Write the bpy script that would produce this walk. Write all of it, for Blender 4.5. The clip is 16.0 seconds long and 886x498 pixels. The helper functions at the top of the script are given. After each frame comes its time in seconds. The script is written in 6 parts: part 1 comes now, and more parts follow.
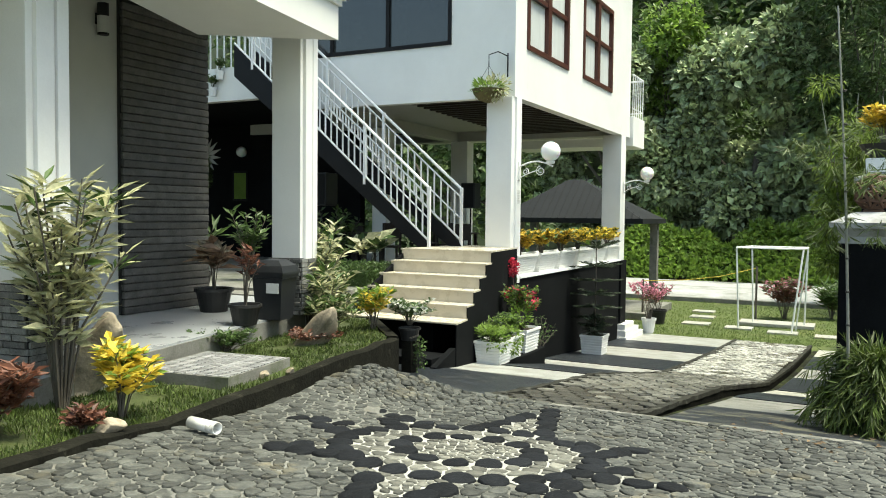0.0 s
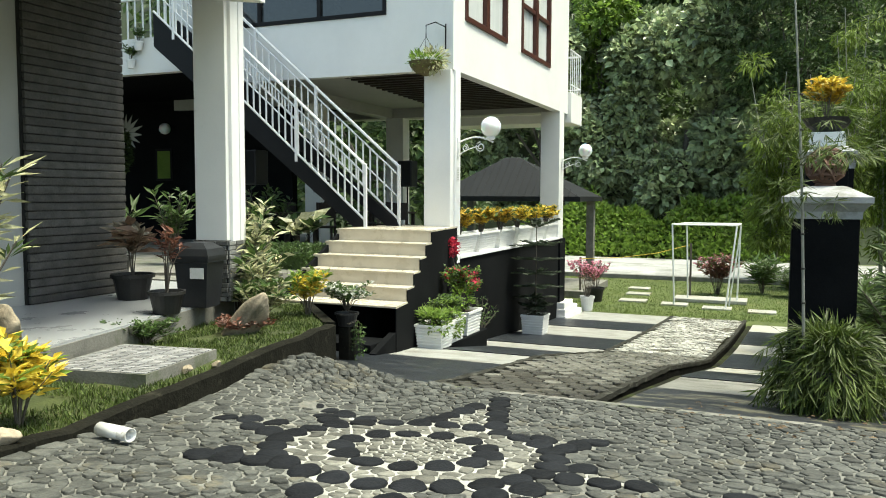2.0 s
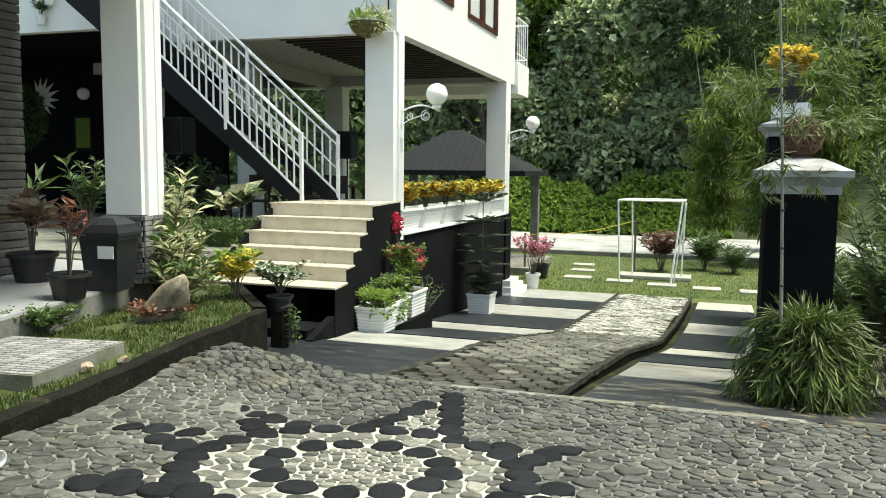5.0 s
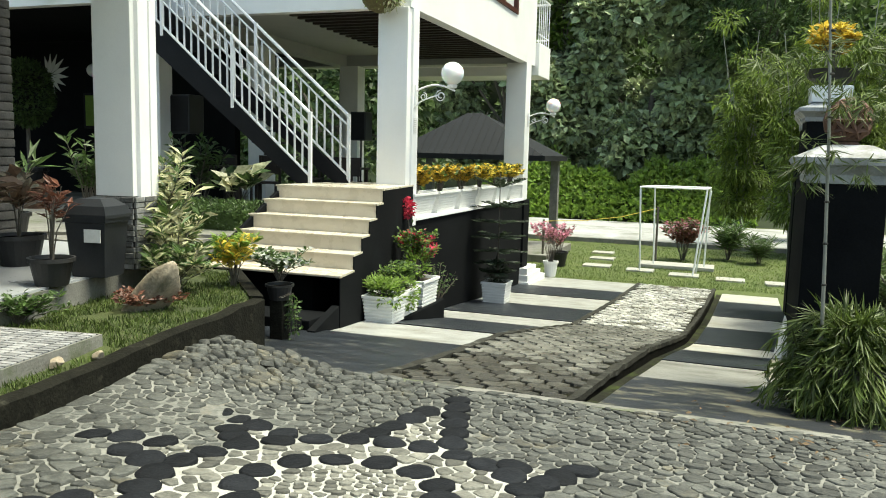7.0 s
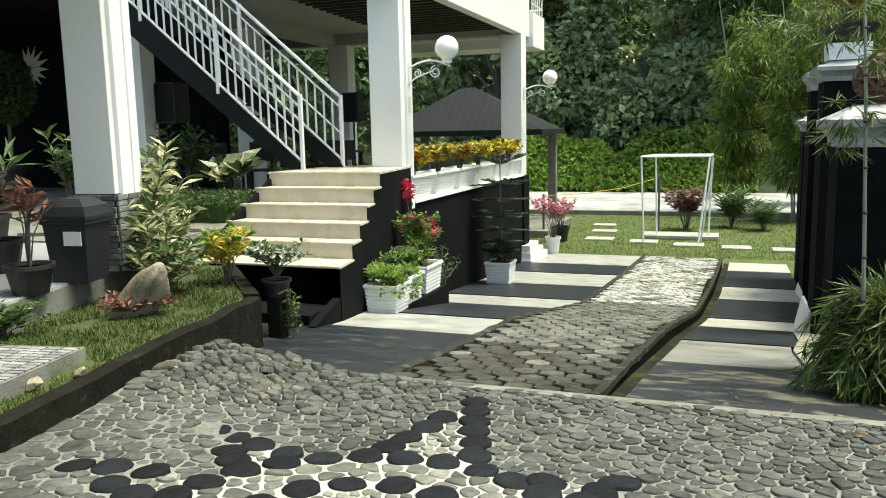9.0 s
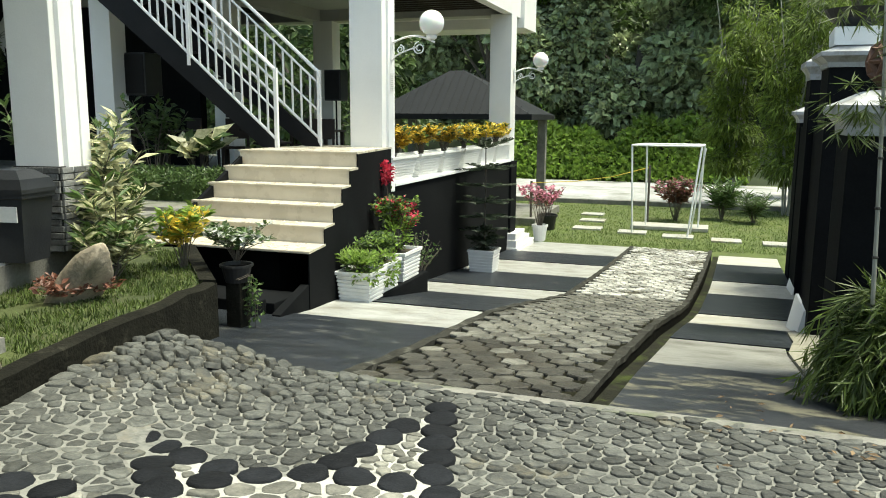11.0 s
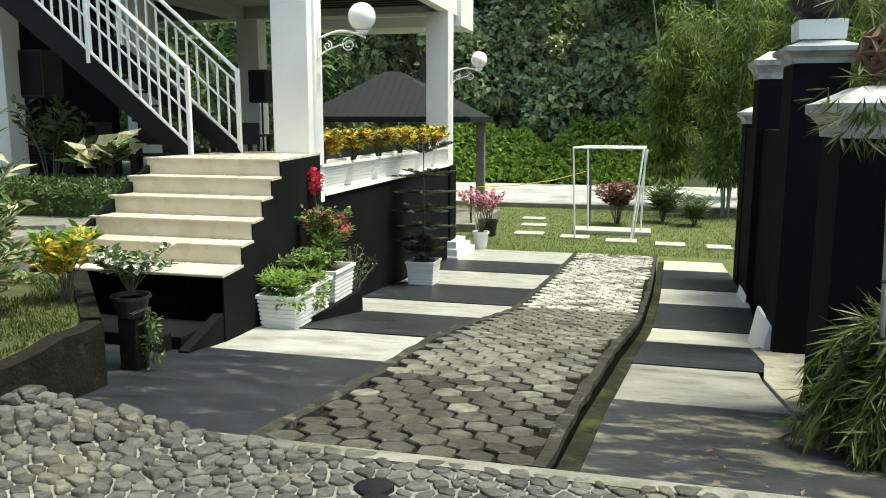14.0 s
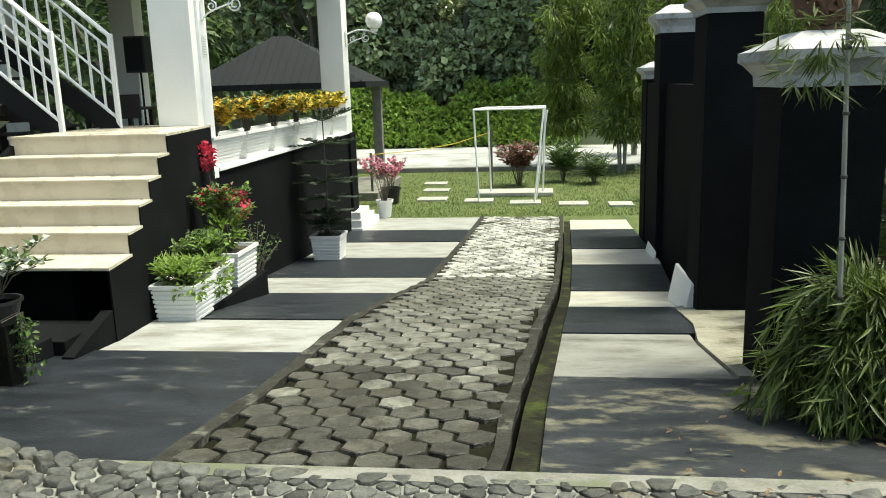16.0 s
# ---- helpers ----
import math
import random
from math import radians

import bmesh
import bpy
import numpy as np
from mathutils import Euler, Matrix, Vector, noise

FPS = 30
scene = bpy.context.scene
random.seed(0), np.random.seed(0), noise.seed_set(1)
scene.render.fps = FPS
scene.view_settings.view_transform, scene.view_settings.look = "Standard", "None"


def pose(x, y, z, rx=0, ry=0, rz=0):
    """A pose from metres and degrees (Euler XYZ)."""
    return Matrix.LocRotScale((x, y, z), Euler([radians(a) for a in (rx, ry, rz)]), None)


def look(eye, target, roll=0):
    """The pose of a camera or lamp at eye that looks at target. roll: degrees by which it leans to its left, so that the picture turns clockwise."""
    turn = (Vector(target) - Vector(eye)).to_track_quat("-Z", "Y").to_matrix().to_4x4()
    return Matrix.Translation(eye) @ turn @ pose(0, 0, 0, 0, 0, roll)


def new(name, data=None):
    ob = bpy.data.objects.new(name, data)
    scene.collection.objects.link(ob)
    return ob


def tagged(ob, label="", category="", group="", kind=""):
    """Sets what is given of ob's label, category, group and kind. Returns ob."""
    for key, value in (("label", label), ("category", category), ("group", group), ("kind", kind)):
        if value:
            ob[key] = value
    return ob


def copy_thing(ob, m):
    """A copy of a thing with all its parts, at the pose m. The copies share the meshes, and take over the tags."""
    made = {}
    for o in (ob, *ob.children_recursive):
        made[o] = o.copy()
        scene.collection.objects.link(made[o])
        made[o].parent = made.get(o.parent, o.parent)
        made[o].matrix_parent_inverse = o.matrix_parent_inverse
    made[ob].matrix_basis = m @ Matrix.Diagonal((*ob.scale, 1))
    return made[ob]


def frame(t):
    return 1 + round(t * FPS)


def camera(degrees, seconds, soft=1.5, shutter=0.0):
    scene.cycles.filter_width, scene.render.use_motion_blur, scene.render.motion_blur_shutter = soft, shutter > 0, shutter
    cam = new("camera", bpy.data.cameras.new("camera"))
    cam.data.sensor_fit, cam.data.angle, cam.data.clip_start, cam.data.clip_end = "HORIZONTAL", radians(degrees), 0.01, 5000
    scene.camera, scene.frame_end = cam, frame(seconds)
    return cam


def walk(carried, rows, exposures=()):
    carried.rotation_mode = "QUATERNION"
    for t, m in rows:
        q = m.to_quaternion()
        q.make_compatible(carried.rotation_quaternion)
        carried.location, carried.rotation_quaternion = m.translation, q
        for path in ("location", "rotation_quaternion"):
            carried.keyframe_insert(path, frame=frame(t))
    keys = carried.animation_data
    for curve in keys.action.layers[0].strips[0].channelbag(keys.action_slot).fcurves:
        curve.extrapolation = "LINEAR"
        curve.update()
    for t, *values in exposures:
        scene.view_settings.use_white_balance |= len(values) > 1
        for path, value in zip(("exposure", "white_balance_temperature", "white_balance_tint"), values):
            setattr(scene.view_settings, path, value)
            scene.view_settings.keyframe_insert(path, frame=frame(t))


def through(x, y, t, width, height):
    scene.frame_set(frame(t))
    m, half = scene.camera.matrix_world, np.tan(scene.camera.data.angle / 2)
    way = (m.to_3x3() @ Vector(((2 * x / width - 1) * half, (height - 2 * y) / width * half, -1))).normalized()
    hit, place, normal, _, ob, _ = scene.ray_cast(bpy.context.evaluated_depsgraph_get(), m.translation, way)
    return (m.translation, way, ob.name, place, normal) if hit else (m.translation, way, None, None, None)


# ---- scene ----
cam = camera(58.7, 16.0, soft=1.0)
PATH = [
    (0, (4.91, -10.998, 1.422), (3.984, -9.228, 1.335), 0.6),
    (0.5, (4.856, -10.88, 1.411), (3.961, -9.096, 1.288), 0.9),
    (1, (4.751, -10.74, 1.416), (3.959, -8.905, 1.332), 0.7),
    (1.5, (4.684, -10.651, 1.417), (3.916, -8.806, 1.33), -0.9),
    (2, (4.638, -10.573, 1.396), (3.863, -8.735, 1.259), 0.2),
    (2.5, (4.605, -10.439, 1.385), (3.837, -8.601, 1.207), -1.9),
    (3, (4.561, -10.318, 1.383), (3.81, -8.474, 1.192), -1.2),
    (3.5, (4.529, -10.248, 1.366), (3.783, -8.412, 1.099), 0.2),
    (4, (4.481, -10.149, 1.359), (3.768, -8.304, 1.06), 1.0),
    (4.5, (4.412, -10.021, 1.372), (3.742, -8.151, 1.143), 0.6),
    (4.7, (4.349, -9.96, 1.362), (3.719, -8.072, 1.165), 0.6),
    (7, (4.215, -9.361, 1.345), (3.541, -7.494, 1.105), 1.4),
    (7.5, (4.13, -9.229, 1.352), (3.449, -7.357, 1.171), 0.2),
    (8, (4.053, -9.149, 1.367), (3.36, -7.287, 1.144), -1.4),
    (8.5, (4.015, -9.069, 1.371), (3.335, -7.207, 1.105), -1.5),
    (10.8, (3.959, -8.516, 1.306), (3.326, -6.652, 0.955), 0.3),
    (11, (3.939, -8.458, 1.303), (3.304, -6.591, 0.969), 0.4),
    (11.5, (3.895, -8.313, 1.302), (3.355, -6.417, 0.968), -0.3),
    (12, (3.858, -8.18, 1.296), (3.322, -6.295, 0.899), -0.9),
    (12.5, (3.826, -8.058, 1.289), (3.268, -6.175, 0.912), -0.9),
    (13, (3.784, -7.858, 1.301), (3.227, -5.961, 0.998), 0.7),
    (13.5, (3.753, -7.737, 1.308), (3.199, -5.844, 0.98), 0.3),
    (14, (3.69, -7.602, 1.296), (3.203, -5.69, 0.97), 0.1),
    (14.5, (3.611, -7.459, 1.291), (3.207, -5.531, 0.946), -0.1),
    (15, (3.54, -7.372, 1.286), (3.171, -5.449, 0.875), -1.1),
    (15.5, (3.485, -7.265, 1.281), (3.181, -5.334, 0.86), -0.3),
    (16, (3.447, -7.141, 1.271), (3.213, -5.198, 0.857), -1.7),
]
# ---- end of path ----
EXPO, SKY, SUNPOWER, KELVIN, TINT = 1.12, 0.15, 3.4, 7000, -4.0
walk(cam, [(t, look(e, g, r)) for t, e, g, r in PATH], exposures=[(0.0, EXPO, KELVIN, TINT), (16.0, EXPO, KELVIN, TINT)])

# ---- world, sun ----
SUN = Vector((0.34, 0.06, 1.0)).normalized()
world = bpy.data.worlds.new("sky")
scene.world = world
world.use_nodes = True
sky = world.node_tree.nodes.new("ShaderNodeTexSky")
sky.sky_type = "NISHITA"
sky.sun_disc = False
sky.sun_elevation = math.asin(SUN.z)
sky.sun_rotation = math.atan2(SUN.x, SUN.y)
sky.dust_density = 3.0
sky.ozone_density = 0.6
back = world.node_tree.nodes["Background"]
back.inputs["Strength"].default_value = SKY
world.node_tree.links.new(sky.outputs[0], back.inputs["Color"])
lamp = bpy.data.lights.new("sun", "SUN")
lamp.energy, lamp.angle, lamp.color = SUNPOWER, radians(18.0), (1.0, 0.96, 0.89)
sun = new("sun", lamp)
sun.matrix_world = look((0, 0, 40), Vector((0, 0, 40)) - SUN)


# ---- materials ----
def material(name, dark, light, scale=6.0, rough=0.7, bump=0.25, fine=60.0, metal=0.0, spec=0.4, stain=None, stain_scale=0.8,
             stain_low=0.5, stain_high=0.62, vary=0.0, island=False, stretch=(1, 1, 1), light_through=0.0):
    """Two noises of colour, a fine relief, and stains with a shape of their own."""
    m = bpy.data.materials.new(name)
    m.use_nodes = True
    n, l = m.node_tree.nodes, m.node_tree.links
    p = n["Principled BSDF"]
    geo = n.new("ShaderNodeNewGeometry")
    mapping = n.new("ShaderNodeMapping")
    mapping.inputs["Scale"].default_value = stretch
    l.new(geo.outputs["Position"], mapping.inputs["Vector"])
    big = n.new("ShaderNodeTexNoise")
    big.inputs["Scale"].default_value, big.inputs["Detail"].default_value = scale, 6.0
    big.inputs["Roughness"].default_value = 0.65
    small = n.new("ShaderNodeTexNoise")
    small.inputs["Scale"].default_value, small.inputs["Detail"].default_value = fine, 3.0
    l.new(mapping.outputs[0], big.inputs["Vector"])
    l.new(mapping.outputs[0], small.inputs["Vector"])
    both = n.new("ShaderNodeMath")
    both.operation = "MULTIPLY_ADD"
    l.new(small.outputs["Fac"], both.inputs[0])
    both.inputs[1].default_value = 0.45
    l.new(big.outputs["Fac"], both.inputs[2])
    spread = n.new("ShaderNodeMapRange")
    spread.inputs["From Min"].default_value, spread.inputs["From Max"].default_value = 0.45, 1.0
    l.new(both.outputs[0], spread.inputs["Value"])
    ramp = n.new("ShaderNodeMix")
    ramp.data_type = "RGBA"
    ramp.inputs[6].default_value, ramp.inputs[7].default_value = (*dark, 1), (*light, 1)
    l.new(spread.outputs[0], ramp.inputs["Factor"])
    colour = ramp.outputs[2]
    if stain:
        blot = n.new("ShaderNodeTexNoise")
        blot.inputs["Scale"].default_value, blot.inputs["Detail"].default_value = stain_scale, 9.0
        blot.inputs["Roughness"].default_value = 0.7
        l.new(mapping.outputs[0], blot.inputs["Vector"])
        cut = n.new("ShaderNodeMapRange")
        cut.inputs["From Min"].default_value, cut.inputs["From Max"].default_value = stain_low, stain_high
        l.new(blot.outputs["Fac"], cut.inputs["Value"])
        mix = n.new("ShaderNodeMix")
        mix.data_type = "RGBA"
        l.new(cut.outputs[0], mix.inputs["Factor"])
        l.new(colour, mix.inputs[6])
        mix.inputs[7].default_value = (*stain, 1)
        colour = mix.outputs[2]
    if vary:
        if island:
            chance = geo.outputs["Random Per Island"]
        else:
            chance = n.new("ShaderNodeObjectInfo").outputs["Random"]
        hsv = n.new("ShaderNodeHueSaturation")
        far = n.new("ShaderNodeMapRange")
        far.inputs["To Min"].default_value, far.inputs["To Max"].default_value = 1 - vary, 1 + vary
        l.new(chance, far.inputs["Value"])
        l.new(far.outputs[0], hsv.inputs["Value"])
        l.new(colour, hsv.inputs["Color"])
        colour = hsv.outputs[0]
    l.new(colour, p.inputs["Base Color"])
    p.inputs["Metallic"].default_value = metal
    p.inputs["Specular IOR Level"].default_value = spec
    gloss = n.new("ShaderNodeMapRange")
    gloss.inputs["To Min"].default_value, gloss.inputs["To Max"].default_value = max(rough - 0.12, 0.02), min(rough + 0.12, 1)
    l.new(big.outputs["Fac"], gloss.inputs["Value"])
    l.new(gloss.outputs[0], p.inputs["Roughness"])
    if bump:
        b = n.new("ShaderNodeBump")
        b.inputs["Strength"].default_value, b.inputs["Distance"].default_value = bump, 0.02
        l.new(both.outputs[0], b.inputs["Height"])
        l.new(b.outputs[0], p.inputs["Normal"])
    if light_through:
        glow = n.new("ShaderNodeBsdfTranslucent")
        l.new(colour, glow.inputs["Color"])
        blend = n.new("ShaderNodeMixShader")
        blend.inputs[0].default_value = light_through
        l.new(p.outputs[0], blend.inputs[1])
        l.new(glow.outputs[0], blend.inputs[2])
        l.new(blend.outputs[0], n["Material Output"].inputs["Surface"])
    return m


WHITE = material("white_wall_paint", (0.70, 0.697, 0.67), (0.79, 0.787, 0.76), 1.2, 0.55, 0.06, 90, stain=(0.66, 0.655, 0.61), stain_scale=1.6, stain_low=0.62, stain_high=0.85)
WHITE_TRIM = material("white_gloss_paint", (0.74, 0.74, 0.73), (0.82, 0.82, 0.81), 3, 0.35, 0.04, 60)
GREY_WALL = material("pale_grey_wall_paint", (0.38, 0.38, 0.36), (0.47, 0.47, 0.445), 1.0, 0.6, 0.06, 90)
BLACK = material("black_wall_paint", (0.004, 0.0045, 0.005), (0.010, 0.0108, 0.0115), 2.0, 0.85, 0.1, 70, stain=(0.014, 0.020, 0.019), stain_scale=1.2, stain_low=0.6, stain_high=0.85, spec=0.05)
BLACK_METAL = material("black_metal", (0.005, 0.005, 0.0055), (0.013, 0.013, 0.014), 4, 0.6, 0.08, 80, spec=0.2)
CREAM = material("cream_stair_tile", (0.46, 0.41, 0.32), (0.58, 0.53, 0.43), 3, 0.28, 0.03, 120, spec=0.5, vary=0.04)
SLATE = material("dark_slate", (0.030, 0.029, 0.027), (0.105, 0.100, 0.094), 7, 0.65, 0.6, 50, vary=0.25)
SLATE_BACK = material("slate_mortar", (0.012, 0.012, 0.012), (0.03, 0.03, 0.03), 9, 0.9, 0.3)
SLATE_GREY = material("grey_ledge_stone", (0.07, 0.07, 0.068), (0.24, 0.24, 0.23), 9, 0.7, 0.6, 70, vary=0.35)
TERRACE = material("pale_terrace_tile", (0.28, 0.29, 0.30), (0.40, 0.412, 0.424), 2, 0.3, 0.03, 60)
CONCRETE = material("old_concrete", (0.10, 0.097, 0.085), (0.23, 0.225, 0.20), 3, 0.85, 0.5, 60, stain=(0.10, 0.11, 0.07), stain_scale=2.0)
CURB = material("dark_wet_curb", (0.004, 0.004, 0.003), (0.018, 0.0175, 0.013), 4, 0.9, 0.8, 40, stain=(0.062, 0.060, 0.044), stain_scale=5.0, stain_low=0.58, stain_high=0.82, spec=0.08)
EDGING = material("mossy_edging", (0.010, 0.010, 0.008), (0.045, 0.044, 0.036), 6, 0.9, 0.8, 40, stain=(0.14, 0.138, 0.118), stain_scale=5.0, stain_low=0.55, stain_high=0.72, spec=0.15)
EDGE_BLACK = material("near_black_edging_face", (0.002, 0.002, 0.0015), (0.008, 0.008, 0.005), 5, 0.8, 0.5, 50, spec=0.1)
MORTAR = material("grey_mortar", (0.070, 0.072, 0.065), (0.26, 0.258, 0.232), 1.6, 0.9, 0.8, 40, stain=(0.15, 0.122, 0.082), stain_scale=0.9, stain_low=0.58, stain_high=0.72, spec=0.2)
PALE_MORTAR = material("pale_star_mortar", (0.24, 0.24, 0.215), (0.44, 0.435, 0.40), 6, 0.9, 0.6, 40, spec=0.2)
PEBBLE = material("grey_river_stone", (0.024, 0.0255, 0.024), (0.105, 0.107, 0.095), 9, 0.7, 0.8, 45, vary=0.42, island=True, stain=(0.145, 0.128, 0.086), stain_scale=2.4, stain_low=0.56, stain_high=0.72, spec=0.3)
STONE = material("grey_cobble", (0.024, 0.0255, 0.024), (0.105, 0.107, 0.095), 9, 0.7, 0.8, 45, vary=0.42, stain=(0.145, 0.128, 0.086), stain_scale=2.4, stain_low=0.56, stain_high=0.72, spec=0.3)
PALE_PEBBLE = material("pale_pebble", (0.045, 0.046, 0.040), (0.20, 0.195, 0.165), 9, 0.7, 0.5, 60, vary=0.55, island=True, spec=0.35)
DARK_STONE = material("charcoal_mosaic_stone", (0.0035, 0.0042, 0.0052), (0.014, 0.0155, 0.0185), 8, 0.8, 0.5, 70, vary=0.35, spec=0.15)
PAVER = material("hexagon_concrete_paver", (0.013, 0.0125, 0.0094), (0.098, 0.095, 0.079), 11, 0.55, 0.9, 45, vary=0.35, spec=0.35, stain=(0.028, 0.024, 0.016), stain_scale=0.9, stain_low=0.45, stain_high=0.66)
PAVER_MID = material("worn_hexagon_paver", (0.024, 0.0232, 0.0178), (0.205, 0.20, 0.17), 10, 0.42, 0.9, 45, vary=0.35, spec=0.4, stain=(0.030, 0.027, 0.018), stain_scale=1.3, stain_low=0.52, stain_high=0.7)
# Far pavers: the glare at the strip's end is put into a pale colour.
PAVER_GLARE = material("glare_pale_hexagon_paver", (0.10, 0.098, 0.080), (0.56, 0.555, 0.51), 9, 0.28, 0.8, 45, vary=0.45, island=True, spec=0.5, stain=(0.07, 0.064, 0.045), stain_scale=0.9, stain_low=0.56)
JOINT = material("mossy_joint_sand", (0.004, 0.004, 0.0025), (0.016, 0.016, 0.009), 8, 0.95, 0.5, 60, spec=0.05)
SLAB_DARK = material("dark_painted_slab", (0.006, 0.0076, 0.0098), (0.022, 0.0265, 0.033), 3, 0.42, 0.4, 50, stain=(0.11, 0.11, 0.10), stain_scale=3.4, stain_low=0.58, stain_high=0.72, stretch=(1, 1.8, 1), spec=0.35)
SLAB_WORN = material("worn_mossy_slab", (0.008, 0.0098, 0.012), (0.028, 0.031, 0.036), 4, 0.5, 0.5, 50, stain=(0.15, 0.14, 0.098), stain_scale=2.2, stain_low=0.51, stain_high=0.62, stretch=(1, 1.7, 1))
SLAB_VERGE = material("mossy_cream_verge", (0.12, 0.112, 0.082), (0.27, 0.258, 0.205), 4, 0.8, 0.5, 50, stain=(0.05, 0.048, 0.022), stain_scale=2.4, stain_low=0.5, stain_high=0.64)
SLAB_WHITE = material("white_painted_slab", (0.20, 0.203, 0.190), (0.42, 0.423, 0.40), 3, 0.42, 0.35, 50, stain=(0.16, 0.15, 0.118), stain_scale=2.2, stain_low=0.46, stain_high=0.70, stretch=(1, 2.0, 1))
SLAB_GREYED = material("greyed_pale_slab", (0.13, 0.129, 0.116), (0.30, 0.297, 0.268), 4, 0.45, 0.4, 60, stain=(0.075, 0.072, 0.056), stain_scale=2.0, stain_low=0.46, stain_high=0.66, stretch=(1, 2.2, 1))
SLAB_CREAM = material("weathered_cream_slab", (0.25, 0.246, 0.215), (0.48, 0.472, 0.425), 3, 0.45, 0.3, 60, stain=(0.27, 0.235, 0.145), stain_scale=1.3, stain_low=0.54, stain_high=0.7, stretch=(1, 2.0, 1))
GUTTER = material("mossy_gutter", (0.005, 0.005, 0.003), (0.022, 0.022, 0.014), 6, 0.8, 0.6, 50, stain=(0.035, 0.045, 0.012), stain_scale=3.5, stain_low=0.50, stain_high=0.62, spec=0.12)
SOIL = material("garden_soil", (0.03, 0.024, 0.016), (0.09, 0.072, 0.05), 4, 0.95, 0.6, 40)
# Bed turf is a darker copy of the lawn, with shade in its colour.
LAWN_BED = material("garden_turf_with_shade", (0.018, 0.026, 0.007), (0.065, 0.080, 0.020), 3, 0.9, 0.8, 45, stain=(0.085, 0.078, 0.032), stain_scale=1.6, stain_low=0.52, stain_high=0.8)
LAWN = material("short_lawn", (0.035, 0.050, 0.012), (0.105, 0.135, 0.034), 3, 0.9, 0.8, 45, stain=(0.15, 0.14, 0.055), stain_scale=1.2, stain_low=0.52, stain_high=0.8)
# Bed blades likewise: the sunlit lawn's grass, darkened for shade.
GRASS_BED = material("turf_blade_with_shade", (0.022, 0.042, 0.007), (0.095, 0.13, 0.026), 2, 0.6, 0, vary=0.5, island=True, light_through=0.25)
GRASS = material("grass_blade", (0.045, 0.082, 0.013), (0.15, 0.205, 0.045), 2, 0.6, 0, vary=0.4, island=True, light_through=0.3)
HILL = material("forest_floor", (0.008, 0.014, 0.005), (0.03, 0.045, 0.015), 0.4, 0.95, 0.5, 4)
ROAD = material("pale_concrete_road", (0.20, 0.204, 0.196), (0.44, 0.448, 0.436), 0.8, 0.8, 0.4, 12, stain=(0.17, 0.17, 0.15), stain_scale=0.6, stain_low=0.48, stain_high=0.66)
GLASS = material("dark_reflective_glass", (0.020, 0.024, 0.026), (0.028, 0.033, 0.036), 0.5, 0.14, 0, spec=0.9)
CURTAIN = material("pale_curtain", (0.42, 0.44, 0.43), (0.58, 0.60, 0.59), 1, 0.8, 0.3, 14, stretch=(1, 6, 0.2))
BROWN = material("red_brown_window_wood", (0.045, 0.014, 0.010), (0.085, 0.028, 0.020), 6, 0.4, 0.1, 60, stretch=(4, 4, 0.5))
DARK_WOOD = material("dark_ceiling_wood", (0.012, 0.008, 0.006), (0.035, 0.024, 0.018), 5, 0.6, 0.2, 60)
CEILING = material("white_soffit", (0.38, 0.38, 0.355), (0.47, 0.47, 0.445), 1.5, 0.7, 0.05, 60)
ROOF = material("dark_metal_roof", (0.005, 0.006, 0.0065), (0.016, 0.018, 0.020), 1.5, 0.7, 0.15, 40, spec=0.2)
PLASTIC = material("white_plastic_planter", (0.66, 0.66, 0.63), (0.78, 0.78, 0.76), 5, 0.45, 0.05, 60, stain=(0.45, 0.43, 0.36), stain_scale=3, stain_low=0.62, stain_high=0.85)
BIN = material("dark_grey_plastic", (0.010, 0.011, 0.013), (0.024, 0.026, 0.029), 5, 0.45, 0.1, 60)
# White cap paint greyed, with the shade of the trees put into its colour.
CAP_SHADE_PAINT = material("shade_greyed_cap_paint", (0.24, 0.247, 0.255), (0.38, 0.388, 0.396), 4, 0.5, 0.1, 60, stain=(0.18, 0.18, 0.165), stain_scale=3)
POT_BLACK = material("black_plastic_pot", (0.010, 0.010, 0.010), (0.028, 0.027, 0.026), 5, 0.5, 0.1, 60)
TERRACOTTA = material("terracotta", (0.085, 0.045, 0.030), (0.17, 0.095, 0.062), 5, 0.8, 0.2, 60)
ROCK = material("tan_boulder", (0.17, 0.135, 0.09), (0.42, 0.36, 0.27), 4, 0.85, 0.7, 40, stain=(0.12, 0.11, 0.08), stain_scale=3)
BARK = material("tree_bark", (0.05, 0.042, 0.032), (0.16, 0.14, 0.115), 8, 0.9, 0.6, 40, stretch=(1, 1, 0.3))
DARK_CULM = material("dark_jointed_stem", (0.012, 0.011, 0.009), (0.06, 0.055, 0.045), 6, 0.6, 0.3, 40, stretch=(1, 1, 0.3))
CULM = material("pale_bamboo_stem", (0.16, 0.16, 0.13), (0.34, 0.34, 0.29), 6, 0.5, 0.2, 40, stretch=(1, 1, 0.3))
PVC = material("white_pipe", (0.62, 0.62, 0.60), (0.74, 0.74, 0.72), 5, 0.4, 0.05, 60, stain=(0.30, 0.28, 0.24), stain_scale=5, stain_low=0.6, stain_high=0.7)
BASKET = material("mossy_basket", (0.06, 0.05, 0.02), (0.16, 0.14, 0.06), 18, 0.9, 0.8, 90)
LABEL = material("white_sticker", (0.6, 0.6, 0.58), (0.7, 0.7, 0.68), 20, 0.5, 0)


def leaf_material(name, dark, light, rough=0.45, vary=0.4, through=0.3, scale=1.5, spec=0.4):
    return material(name, dark, light, scale, rough, 0, 30, vary=vary, island=True, light_through=through, spec=spec)


